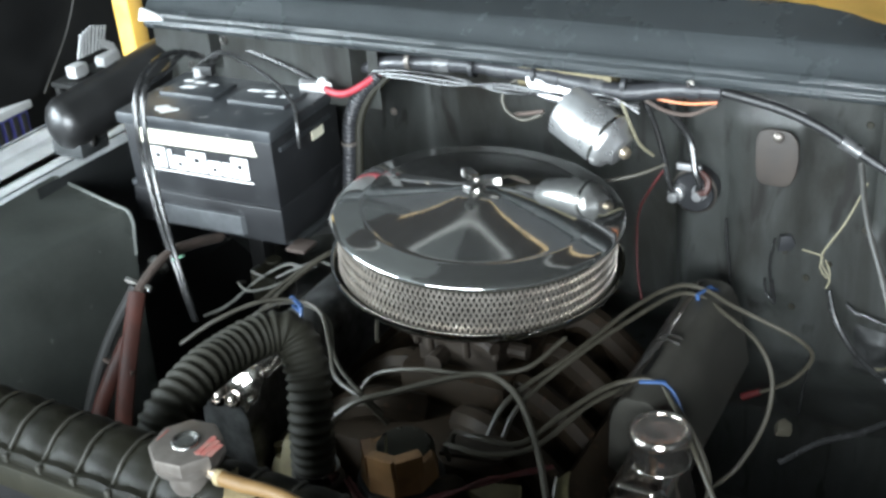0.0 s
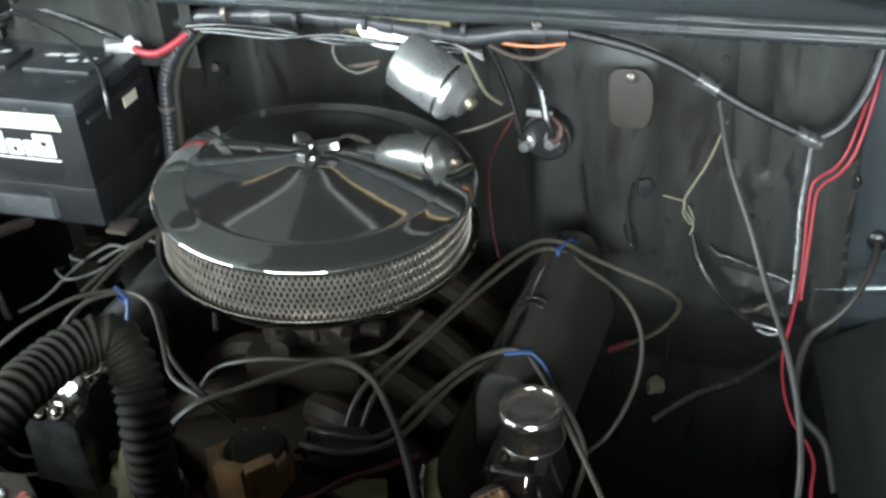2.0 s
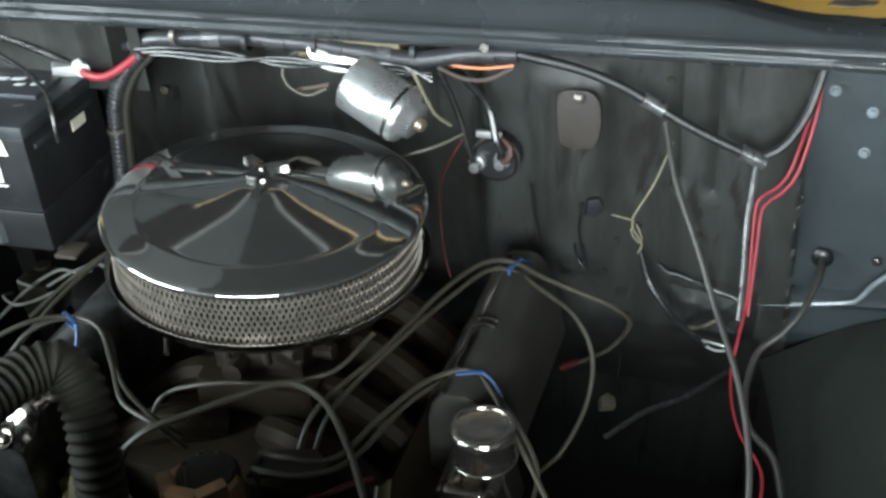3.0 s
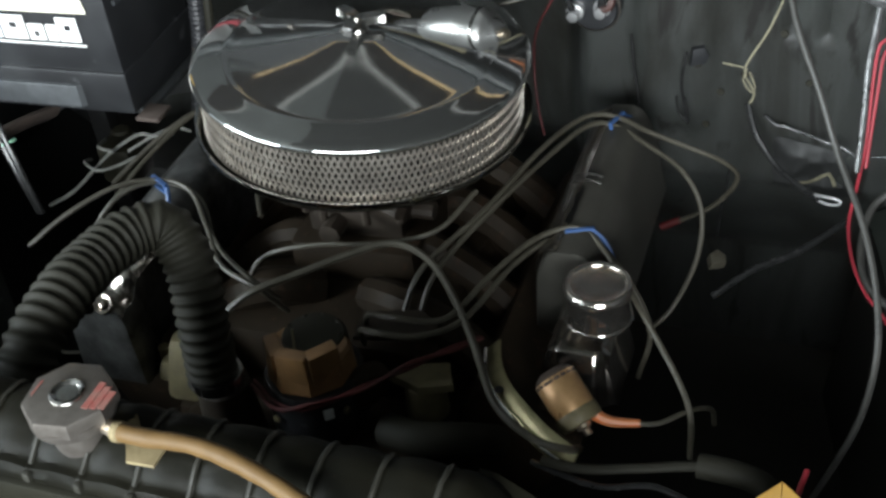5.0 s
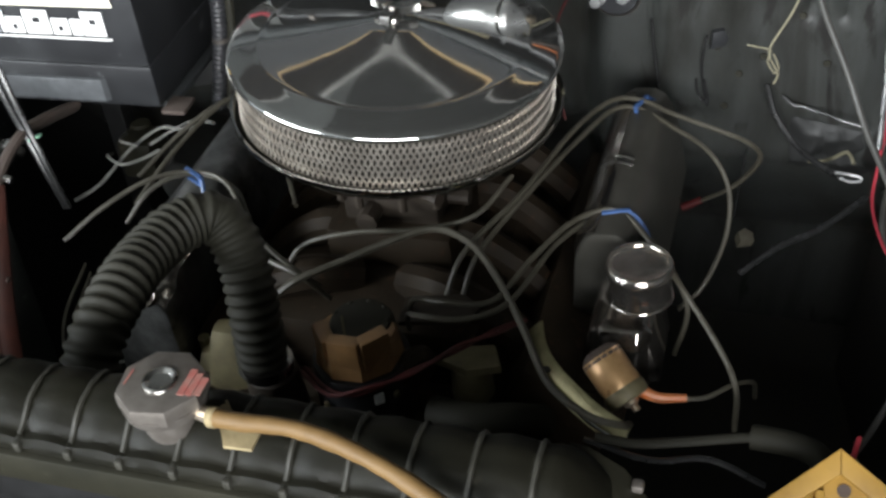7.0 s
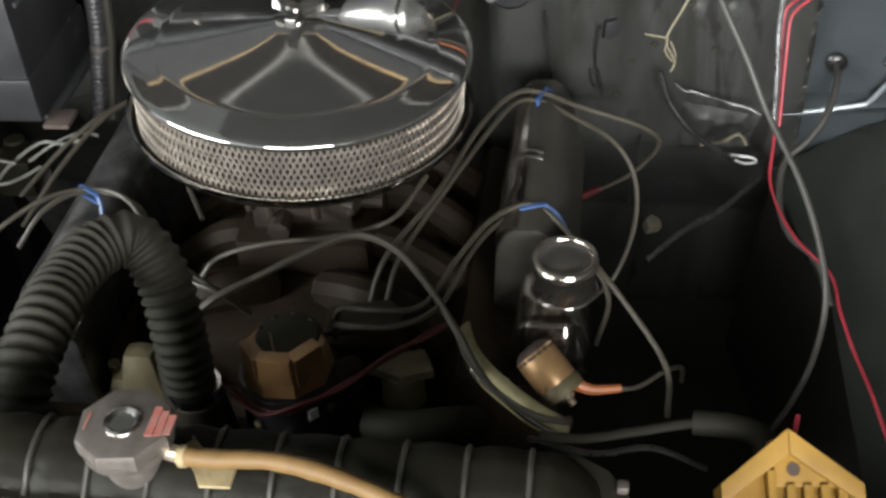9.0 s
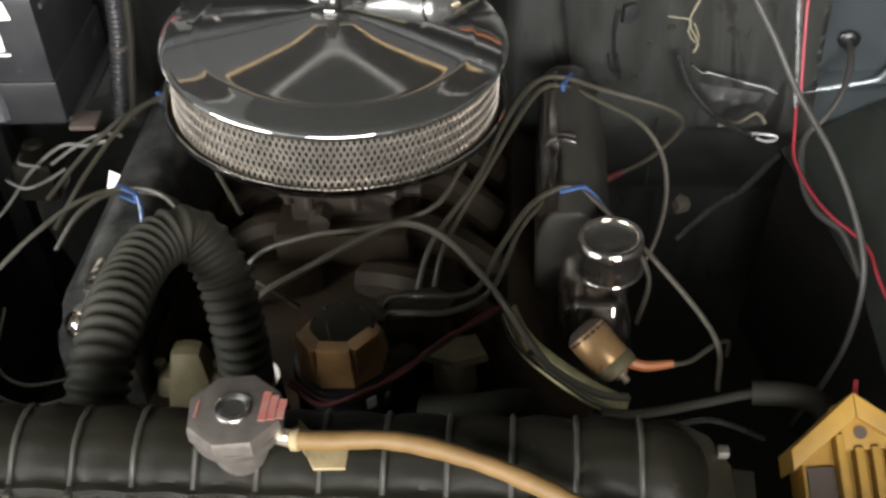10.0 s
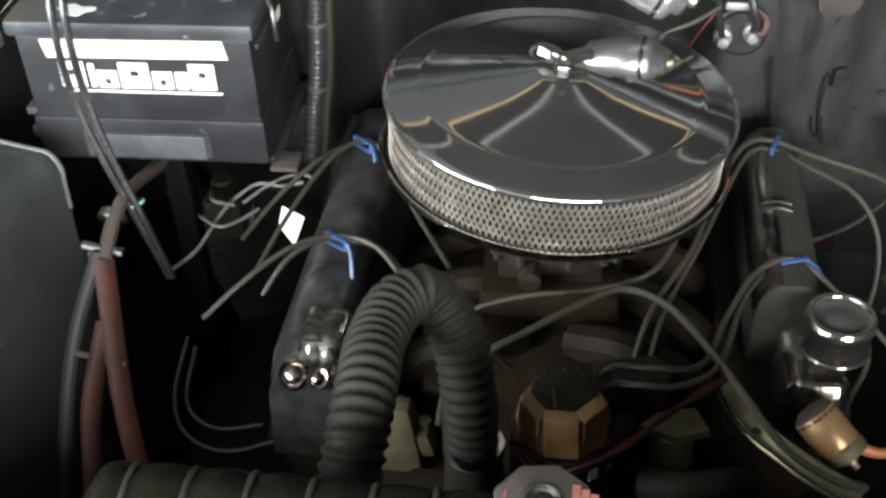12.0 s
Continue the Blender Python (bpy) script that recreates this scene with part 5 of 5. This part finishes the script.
for z, x, y in ((1.032, -0.287, 0.157), (0.952, -0.292, 0.149)):
    solo("harness_clip", lathe(bmesh.new(), [(0.0112, -0.003), (0.0128, -0.002), (0.0128, 0.002), (0.0112, 0.003)], 16, Matrix.Translation((x, y, z))), CAP_STEEL, "clip round the falling loom", "clip", group="harness clips")

# right side wires
wire("red_wire", [(0.562, 0.251, 1.134), (0.558, 0.237, 1.095), (0.544, 0.221, 1.030), (0.529, 0.211, 1.007), (0.512, 0.203, 0.995), (0.510, 0.190, 0.960), (0.512, 0.158, 0.896), (0.508, 0.120, 0.862), (0.505, 0.085, 0.839), (0.512, 0.030, 0.837), (0.526, -0.022, 0.840), (0.545, -0.060, 0.843), (0.553, -0.090, 0.847), (0.554, -0.130, 0.845), (0.562, -0.180, 0.838), (0.574, -0.240, 0.832), (0.592, -0.310, 0.800), (0.600, -0.340, 0.745)], 0.0018, RED_WIRE,
     "bright red wire down the firewall")
wire("red_wire", [(0.566, 0.251, 1.129), (0.563, 0.234, 1.085), (0.551, 0.217, 1.027), (0.535, 0.207, 1.003), (0.518, 0.198, 0.989), (0.516, 0.179, 0.945), (0.515, 0.142, 0.876)], 0.0018, RED_WIRE,
     "second red wire beside the first")
wire("taped_branch", [(0.506, 0.203, 1.040), (0.505, 0.195, 1.015), (0.503, 0.174, 0.980), (0.505, 0.154, 0.941), (0.506, 0.135, 0.901), (0.506, 0.124, 0.882)], 0.0034, TAPE, "silvery taped wire branch hanging from the fork", "harness")
wire("black_hose", [(0.407, 0.182, 1.094), (0.428, 0.128, 1.050), (0.459, 0.080, 1.002), (0.483, 0.042, 0.959), (0.516, -0.023, 0.919), (0.535, -0.077, 0.881), (0.542, -0.119, 0.844), (0.537, -0.140, 0.784), (0.521, -0.151, 0.724), (0.50, -0.13, 0.62)], 0.0034, HOSE_GREY, "long dark grey hose crossing the bay", "hose")
wire("sagging_cable", [(0.378, 0.219, 0.897), (0.392, 0.208, 0.861), (0.422, 0.191, 0.829), (0.458, 0.164, 0.820), (0.471, 0.144, 0.826)], 0.0038, WIRE_BLACK, "black cable sagging to a metal lug")
wire("cable_lug", [(0.466, 0.148, 0.829), (0.478, 0.142, 0.832), (0.492, 0.140, 0.831), (0.494, 0.139, 0.826), (0.482, 0.140, 0.823), (0.470, 0.145, 0.824)], 0.0017, LEAD, "bent bright wire clip at the cable's end", "clip")
wire("grommet_cable", [(0.590, 0.257, 0.892), (0.588, 0.225, 0.885), (0.575, 0.188, 0.864), (0.555, 0.167, 0.841), (0.529, 0.147, 0.821), (0.522, 0.099, 0.798), (0.532, 0.056, 0.784), (0.561, 0.027, 0.772), (0.577, -0.014, 0.742)], 0.0042, HOSE_GREY, "black cable from the panel grommet")
solo("grommet", lathe(bmesh.new(), [(0.0, 0.002), (0.006, 0.002), (0.008, -0.003), (0.012, -0.003), (0.013, 0.000), (0.010, 0.003), (0.006, 0.004)], 24), HINGE_BLACK, "black rubber grommet in the side panel", "grommet", (0.590, 0.255, 0.894), (90, 0, 0))
wire("yellow_string", [(0.415, 0.192, 1.066), (0.399, 0.166, 1.024), (0.378, 0.150, 0.984), (0.384, 0.148, 0.966), (0.390, 0.150, 0.952), (0.386, 0.150, 0.940)], 0.0013, YELLOW_STRING, "frayed yellow string tied on a wire", "string")
wire("yellow_string", [(0.354, 0.156, 0.984), (0.368, 0.152, 0.984), (0.380, 0.150, 0.982), (0.377, 0.149, 0.969), (0.386, 0.150, 0.954), (0.390, 0.149, 0.962), (0.383, 0.149, 0.979)], 0.0011, YELLOW_STRING, "frayed yellow string tied on a wire", "string")

bm = tube(bmesh.new(), [(0.520, 0.251, 0.820), (0.560, 0.250, 0.826), (0.623, 0.249, 0.839), (0.637, 0.249, 0.846), (0.650, 0.249, 0.867), (0.666, 0.248, 0.886), (0.687, 0.248, 0.911)], 0.0035, 8)
solo("panel_edge", bm, PANEL_EDGE, "pale rolled lower edge of the side panel", "trim", kind="structure")
# small things on the firewall
def tar_face(u, v):
    x, z = 0.412 + 0.088 * u, 0.778 + 0.072 * v - 0.018 * u
    edge = min(1.0, 4 * min(u, 1 - u, v, 1 - v))
    x += 0.022 * noise.noise(Vector((v * 3, 7, u))) * (1 - edge)
    y = firewall_face(x, z) - 0.0015 - edge * (0.003 + 0.0035 * noise.noise(Vector((x * 60, z * 22, 1))) + 0.001 * noise.noise(Vector((x * 120, z * 90, 2))))
    return on_body(x, y, z)


solo("felt_patch", sheet(bmesh.new(), tar_face, steps(0, 1, 40), steps(0, 1, 32)), TAR, "crumpled black felt behind a torn firewall edge", "insulation", angle=60)
for pts in ([(0.304, 0.231, 0.951), (0.300, 0.228, 0.916), (0.303, 0.230, 0.881), (0.309, 0.228, 0.856)], [(0.294, 0.231, 0.891), (0.297, 0.229, 0.871), (0.310, 0.227, 0.859), (0.304, 0.230, 0.891)],
            [(0.237, 0.240, 0.964), (0.242, 0.235, 0.920), (0.248, 0.233, 0.880), (0.244, 0.233, 0.840)], [(0.362, 0.237, 0.791), (0.357, 0.230, 0.742), (0.353, 0.224, 0.692)]):
    wire("thin_black_wire", pts, 0.0016, WIRE_BLACK, "thin black wire hanging on the firewall", group="thin firewall wires")
for x, z in ((0.318, 0.945), (0.345, 0.905), (0.372, 0.93), (0.412, 0.985), (0.445, 0.925), (0.33, 0.86), (0.405, 1.125)):
    solo("plug_hole", lathe(bmesh.new(), [(0.0, -0.0010), (0.0035, -0.0008), (0.0048, 0.0006), (0.0040, 0.0016), (0.0, 0.0008)], 14), RUBBER, "small dark plugged hole in the firewall", "plug", on_body(x, firewall_face(x, z) - 0.0015, z), (90, 0, 0), "plugged holes")
solo("small_clip", prism(bmesh.new(), [(-0.010, -0.012), (0.008, -0.010), (0.012, 0.0), (0.006, 0.012), (-0.008, 0.010)], 0, 0.008, 0.002), BLACK_PLASTIC, "broken black clip on the firewall", "clip", (0.316, 0.238, 0.946), (90, 0, 20))
wire("foil_strip", wobble([(0.401, 0.236, 0.872), (0.411, 0.234, 0.864), (0.424, 0.232, 0.863), (0.437, 0.229, 0.857), (0.452, 0.226, 0.854), (0.473, 0.220, 0.849), (0.490, 0.217, 0.847), (0.508, 0.211, 0.842)], 0.0045, 3), 0.0016, TAPE, "crumpled shiny foil strip on the firewall", "foil")
wire("thin_black_wire", [(0.437, 0.217, 0.793), (0.459, 0.201, 0.809), (0.478, 0.190, 0.830), (0.486, 0.174, 0.825)], 0.0022, YELLOW_STRING, "short pale wire at the firewall")
wire("black_lead", [(0.505, 0.163, 0.786), (0.476, 0.126, 0.782), (0.450, 0.093, 0.782), (0.411, 0.060, 0.780), (0.372, 0.033, 0.757)], 0.004, WIRE_BLACK, "black lead running to the engine")

# ---- spark plug wires ----
def plug_wire(points, r=0.0029, mat=WIRE_GREY):
    wire("plug_wire", points, r, mat, "dark grey spark plug wire", "plug wire", "plug wires")


plug_wire([(0.087, -0.179, 0.853), (0.102, -0.142, 0.893), (0.143, -0.060, 0.911), (0.177, 0.058, 0.918), (0.208, 0.127, 0.917), (0.240, 0.144, 0.910), (0.279, 0.128, 0.905), (0.326, 0.118, 0.896), (0.358, 0.122, 0.882), (0.377, 0.132, 0.862), (0.380, 0.142, 0.842), (0.371, 0.150, 0.818), (0.347, 0.156, 0.785), (0.303, 0.158, 0.754)])
plug_wire([(0.103, -0.174, 0.849), (0.115, -0.137, 0.888), (0.153, -0.047, 0.911), (0.188, 0.063, 0.911), (0.213, 0.123, 0.909), (0.241, 0.137, 0.902), (0.279, 0.117, 0.895), (0.325, 0.087, 0.885), (0.351, 0.060, 0.856), (0.354, 0.023, 0.817), (0.336, -0.019, 0.778), (0.311, -0.030, 0.748)])
plug_wire([(0.054, -0.196, 0.848), (0.070, -0.214, 0.887), (0.103, -0.232, 0.905), (0.149, -0.212, 0.895), (0.174, -0.149, 0.899), (0.204, -0.086, 0.903), (0.240, -0.058, 0.903), (0.267, -0.071, 0.896), (0.322, -0.141, 0.881), (0.381, -0.217, 0.844), (0.389, -0.233, 0.785)])
plug_wire([(0.062, -0.218, 0.849), (0.068, -0.233, 0.882), (0.088, -0.250, 0.900), (0.129, -0.243, 0.896), (0.166, -0.207, 0.893), (0.192, -0.117, 0.895), (0.224, -0.068, 0.895), (0.260, -0.062, 0.888), (0.296, -0.082, 0.869), (0.327, -0.104, 0.820), (0.317, -0.115, 0.760)])
plug_wire([(-0.096, -0.247, 0.822), (-0.086, -0.239, 0.867), (-0.055, -0.226, 0.899), (-0.015, -0.200, 0.909), (0.031, -0.167, 0.917), (0.072, -0.141, 0.919), (0.113, -0.151, 0.913), (0.149, -0.185, 0.900), (0.185, -0.234, 0.886), (0.221, -0.291, 0.876), (0.262, -0.315, 0.867), (0.290, -0.305, 0.850), (0.294, -0.275, 0.819)], 0.0038)
plug_wire([(-0.102, -0.165, 0.840), (-0.077, -0.151, 0.883), (-0.020, -0.140, 0.901), (0.041, -0.125, 0.901), (0.102, -0.099, 0.907), (0.132, -0.047, 0.926)], 0.0028)
plug_wire([(-0.337, -0.197, 0.892), (-0.301, -0.166, 0.917), (-0.261, -0.124, 0.930), (-0.223, -0.097, 0.926), (-0.179, -0.105, 0.924), (-0.138, -0.148, 0.912), (-0.102, -0.191, 0.901), (-0.056, -0.208, 0.894), (-0.030, -0.198, 0.857)])
plug_wire([(-0.291, -0.145, 0.882), (-0.268, -0.122, 0.911), (-0.241, -0.101, 0.921), (-0.210, -0.091, 0.919), (-0.164, -0.110, 0.918), (-0.123, -0.159, 0.900), (-0.076, -0.186, 0.886), (-0.051, -0.176, 0.851)])
plug_wire([(-0.318, -0.086, 0.860), (-0.292, -0.023, 0.893), (-0.262, 0.051, 0.914), (-0.232, 0.093, 0.916), (-0.201, 0.076, 0.912), (-0.154, -0.010, 0.900), (-0.103, -0.096, 0.893)])
plug_wire([(-0.354, -0.017, 0.847), (-0.313, 0.036, 0.881), (-0.270, 0.078, 0.904), (-0.232, 0.101, 0.908), (-0.196, 0.092, 0.905), (-0.145, 0.033, 0.889)])
solo("plug_terminal", rod(bmesh.new(), (0.293, 0.159, 0.748), (0.315, 0.158, 0.763), 0.0055, 0.0046, 12), DARK_RED, "dull red spark plug boot", "plug boot")


def blue_tie(at, turn):
    t = thing("wire_separator", "blue plastic separator holding spark plug wires", "wire separator", at, turn, "blue separators")
    bm = bmesh.new()
    box(bm, -0.013, -0.0022, -0.0075, 0.013, 0.0022, -0.0045, 0.0008)
    box(bm, -0.015, -0.0026, 0.0045, 0.015, 0.0026, 0.0068, 0.0008)
    for x in (-0.0125, 0.0125):
        box(bm, x - 0.0012, -0.0022, -0.0065, x + 0.0012, 0.0022, 0.0060, 0.0004)
    part("comb", bm, BLUE_TIE, t)
    part("tail", tube(bmesh.new(), [(0.012, 0.002, 0.004), (0.022, -0.004, -0.004), (0.030, -0.012, -0.016), (0.034, -0.018, -0.028)], 0.0026, 6, 0.004), BLUE_TIE, t)
    return t


solo("plug_lug", prism(bmesh.new(), [(-0.010, -0.008), (0.008, -0.007), (0.010, 0.003), (0.002, 0.011), (-0.008, 0.006)], 0, 0.012, 0.003), WIRE_GREY, "grey plug boot at the end of a wire", "plug boot", (0.372, 0.036, 0.803), (20, 10, 30))
blue_tie((0.241, 0.140, 0.905), (0, 0, 70))
blue_tie((0.245, -0.062, 0.898), (0, 0, 20))
blue_tie((-0.219, -0.100, 0.922), (0, 0, -30))
blue_tie((-0.229, 0.092, 0.912), (0, 0, -35))

# red low tension wires at the distributor
for d in (0.0, 0.006):
    wire("thin_red_wire", [(-0.02, -0.300 - d, 0.86), (0.01, -0.312 - d, 0.845), (0.045, -0.312, 0.848 + d), (0.085, -0.275 - d, 0.852), (0.12, -0.243, 0.853 + d), (0.150, -0.21 - d, 0.855), (0.176, -0.186, 0.852)], 0.0022, DARK_RED, "thin dark red wire in front of the distributor")
# lower hose with elbow at the side of the radiator
wire("lower_hose", [(0.269, -0.315, 0.840), (0.308, -0.316, 0.841), (0.354, -0.308, 0.846), (0.410, -0.302, 0.857), (0.451, -0.308, 0.863)], 0.0045, RUBBER, "black vacuum hose at the front", "hose")
wire("lower_hose", [(0.405, -0.300, 0.855), (0.441, -0.306, 0.859), (0.464, -0.316, 0.856), (0.470, -0.332, 0.828), (0.470, -0.335, 0.769)], 0.0112, RUBBER, "black rubber elbow hose beside the radiator", "hose", seg=14)
wire("black_lead", [(0.257, -0.310, 0.830), (0.318, -0.316, 0.821), (0.370, -0.307, 0.824), (0.421, -0.313, 0.807)], 0.003, WIRE_BLACK, "thin black lead at the front")
# loose wires left of the engine
for pts in ([(-0.405, -0.101, 0.769), (-0.404, -0.164, 0.745), (-0.378, -0.213, 0.737), (-0.327, -0.235, 0.739), (-0.265, -0.220, 0.749)], [(-0.394, -0.111, 0.764), (-0.387, -0.175, 0.741), (-0.347, -0.203, 0.737), (-0.296, -0.198, 0.743)],
            [(-0.425, -0.058, 0.832), (-0.405, -0.026, 0.837), (-0.385, 0.027, 0.856), (-0.355, 0.058, 0.870), (-0.319, 0.047, 0.878), (-0.293, 0.046, 0.886)], [(-0.370, 0.047, 0.850), (-0.339, 0.073, 0.863), (-0.309, 0.078, 0.873), (-0.283, 0.067, 0.878)]):
    wire("loose_wire", pts, 0.0022, PALE_WIRE if pts[0][2] > 0.8 else WIRE_GREY, "thin loose grey wire", group="loose wires")
for pts in ([(-0.423, 0.038, 0.837), (-0.405, 0.004, 0.858), (-0.382, -0.005, 0.854), (-0.361, 0.011, 0.854), (-0.344, 0.028, 0.858)], [(-0.413, 0.064, 0.852), (-0.398, 0.029, 0.865), (-0.372, 0.024, 0.864)]):
    wire("loose_wire", pts, 0.0020, PALE_WIRE, "thin loose pale wire at the junction box", group="loose wires")
bm = bmesh.new()
box(bm, -0.425, 0.05, 0.79, -0.375, 0.10, 0.845, 0.008)
rod(bm, (-0.411, 0.096, 0.823), (-0.411, 0.096, 0.848), 0.014, None, 14, 0.003)
solo("relay_box", bm, TANK, "dark oily junction box below the battery", "relay")
bm = tube(bmesh.new(), [(-0.264, 0.226, 0.862), (-0.284, 0.184, 0.823), (-0.299, 0.163, 0.763), (-0.310, 0.141, 0.684)], 0.009, 12)
solo("heater_hose", bm, RUBBER, "black heater hose beside the engine", "hose")

# ---- yellow boxed tester on the shelf ----
tester = thing("yellow_tester", "yellow plastic gabled test box with slots on the shelf", "tester", (0.486, -0.466, 0.791), (-58, -2, 4))
GABLE = [(-0.046, 0.0), (0.046, 0.0), (0.046, 0.112), (0.0, 0.146), (-0.046, 0.112)]
part("shell", prism(bmesh.new(), GABLE, -0.022, 0.026, 0.003, pose(0, 0, 0, 90, 0, 0)), YELLOW_PLASTIC, tester)
for s in (-1, 1):
    SLOPE = [(s * 0.057, 0.100), (s * 0.057, 0.118), (0.0, 0.163), (0.0, 0.142)]
    part("roof_slope", prism(bmesh.new(), SLOPE if s > 0 else SLOPE[::-1], -0.008, 0.044, 0.002, pose(0, 0, 0, 90, 0, 0)), YELLOW_PLASTIC, tester, "overhanging yellow lid")
part("ridge_boss", lathe(bmesh.new(), [(0, 0), (0.012, 0), (0.012, 0.004), (0.008, 0.007), (0, 0.008)], 16, pose(0.0, -0.004, 0.152, 0, 0, 0)), YELLOW_PLASTIC, tester)
part("divider", box(bmesh.new(), -0.0190, -0.0420, 0.0, -0.0120, -0.0250, 0.129, 0.0015), YELLOW_PLASTIC, tester)
part("brow", prism(bmesh.new(), [(-0.013, 0.116), (0.042, 0.116), (0.0, 0.145), (-0.013, 0.137)], 0.025, 0.036, 0.001, pose(0, 0, 0, 90, 0, 0)), YELLOW_PLASTIC, tester)
for k in range(4):
    x = -0.004 + 0.0135 * k
    part("rib", box(bmesh.new(), x, -0.0400, 0.0, x + 0.0075, -0.0250, 0.118, 0.0015), YELLOW_PLASTIC, tester)
part("front_panel", box(bmesh.new(), -0.043, -0.0300, 0.02, -0.020, -0.0255, 0.104, 0.001), RUST, tester, "brown recessed label panel")
part("screw_hole", lathe(bmesh.new(), [(0, 0), (0.0055, 0), (0.0055, 0.001), (0, 0.001)], 12, pose(0.003, -0.0362, 0.130, 90, 0, 0)), RUST, tester)
part("probe_lead", rod(bmesh.new(), (0.010, 0.000, 0.150), (0.020, 0.012, 0.182), 0.0024, None, 8), RED_WIRE, tester, "thin red probe lead")

# ---- beyond the fender ----
arm = thing("hood_hinge", "black hood hinge arm with a rounded cover on the fender", "hinge", (-0.040, 0.040, -0.025))
part("cover", tube(bmesh.new(), [(-0.668, -0.045, 1.082), (-0.660, -0.02, 1.085), (-0.640, 0.05, 1.100), (-0.612, 0.15, 1.128), (-0.600, 0.20, 1.14)], 0.04, 20, 0.006, lambda s: (0.042 * math.sqrt(max(0.02, 1 - max(0, 1 - s / 0.03) ** 2))) - 0.055 * max(0, s - 0.09)), HINGE_BLACK, arm)
part("foot", box(bmesh.new(), -0.69, -0.03, 1.034, -0.63, 0.03, 1.06, 0.005), BODY_BLACK, arm)
part("spring", tube(bmesh.new(), [(-0.63, -0.005, 1.05), (-0.622, 0.0, 1.08), (-0.615, 0.02, 1.11)], 0.006, 10), OLD_CHROME, arm)
pan = thing("panel", "tall matt black panel standing in the garage", "panel", (-0.040, 0.072, -0.022))
part("board", prism(bmesh.new(), [(-0.30, 0.0), (-0.20, 0.0), (-0.20, 0.93), (0.437, 0.863), (0.560, 1.010), (0.68, 2.0), (-0.30, 2.0)], 1.30, 1.34, 0.006, Matrix(((0, 0, -1, 0), (1, 0, 0, 0), (0, 1, 0, 0), (0, 0, 0, 1)))), HINGE_BLACK, pan)
part("trim", tube(bmesh.new(), [(-1.29, 0.452, 0.866), (-1.29, 0.585, 1.022), (-1.29, 0.70, 1.30)], 0.0022, 8), HOSE_GREY, pan, "thin grey edge trim")
rack = thing("wire_rack", "white wire rack with blurred white parts by the wall", "rack", (-1.809, 0.123, -0.017))
for k in range(8):
    part("wire", rod(bmesh.new(), (0, 0.945 + 0.0135 * k, 0.70), (0, 0.972 + 0.0135 * k, 0.775 - 0.004 * abs(k - 3)), 0.0038, None, 6), WHITE_PLASTIC, rack)
for k in range(5):
    part("wire", rod(bmesh.new(), (0.0, 1.030 + 0.012 * k, 0.735 - 0.008 * k), (0, 1.046 + 0.012 * k, 0.700 - 0.008 * k), 0.0038, None, 6), WHITE_PLASTIC, rack)
part("white_block", box(bmesh.new(), -0.02, 0.905, 0.655, 0.02, 0.958, 0.692, 0.010), WHITE_PLASTIC, rack, "white plastic block")
part("white_block", box(bmesh.new(), -0.02, 1.015, 0.650, 0.02, 1.085, 0.682, 0.010), WHITE_PLASTIC, rack, "white plastic block")
part("shelf", box(bmesh.new(), -0.06, 0.88, 0.635, 0.04, 1.12, 0.650, 0.004), BAG_BLACK, rack)
for y in (0.89, 1.11):
    part("upright", rod(bmesh.new(), (-0.04, y, 0.0), (-0.04, y, 0.64), 0.012, None, 8), BAG_BLACK, rack)
solo("wall_dark", box(bmesh.new(), -2.35, 0.2, 0.0, -2.30, 2.4, 1.6), BAG_BLACK, "dark partition in the garage", "wall", kind="structure")
bin_ = thing("blue_bin", "blue slatted plastic crate with a white rim on the floor", "crate", (-1.839, 0.115, 0.0))
part("body", box(bmesh.new(), -0.30, 0.45, 0.0, 0.0, 0.768, 0.608, 0.01), BLUE_PLASTIC, bin_)
part("rim", box(bmesh.new(), -0.31, 0.44, 0.608, 0.012, 0.778, 0.630, 0.006), WHITE_PLASTIC, bin_, "white rim")
for k in range(10):
    part("slot", box(bmesh.new(), 0.0005, 0.470 + 0.030 * k, 0.540, 0.004, 0.486 + 0.030 * k, 0.600, 0.001), BAG_BLACK, bin_, "dark slot")
solo("door_edge", box(bmesh.new(), -0.900, 0.352, 0.35, -0.860, 0.392, 1.5, 0.01), YELLOW_PAINT, "yellow painted door edge of the vehicle", "door", kind="structure")
# a small glowing plate stands for daylight through a gap under the battery tray
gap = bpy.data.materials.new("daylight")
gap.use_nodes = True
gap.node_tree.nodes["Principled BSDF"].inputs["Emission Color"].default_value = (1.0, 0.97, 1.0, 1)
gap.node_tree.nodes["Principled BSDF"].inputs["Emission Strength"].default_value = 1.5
solo("backdrop", prism(bmesh.new(), [(-0.016, 0.024), (0.016, 0.011), (0.005, -0.028), (-0.019, -0.003)], 0, 0.001, 0, pose(-0.367, 0.207, 0.693, 48, 0, 0)), gap, "glowing plate standing for bright daylight in a gap below the battery tray", "daylight", kind="structure")
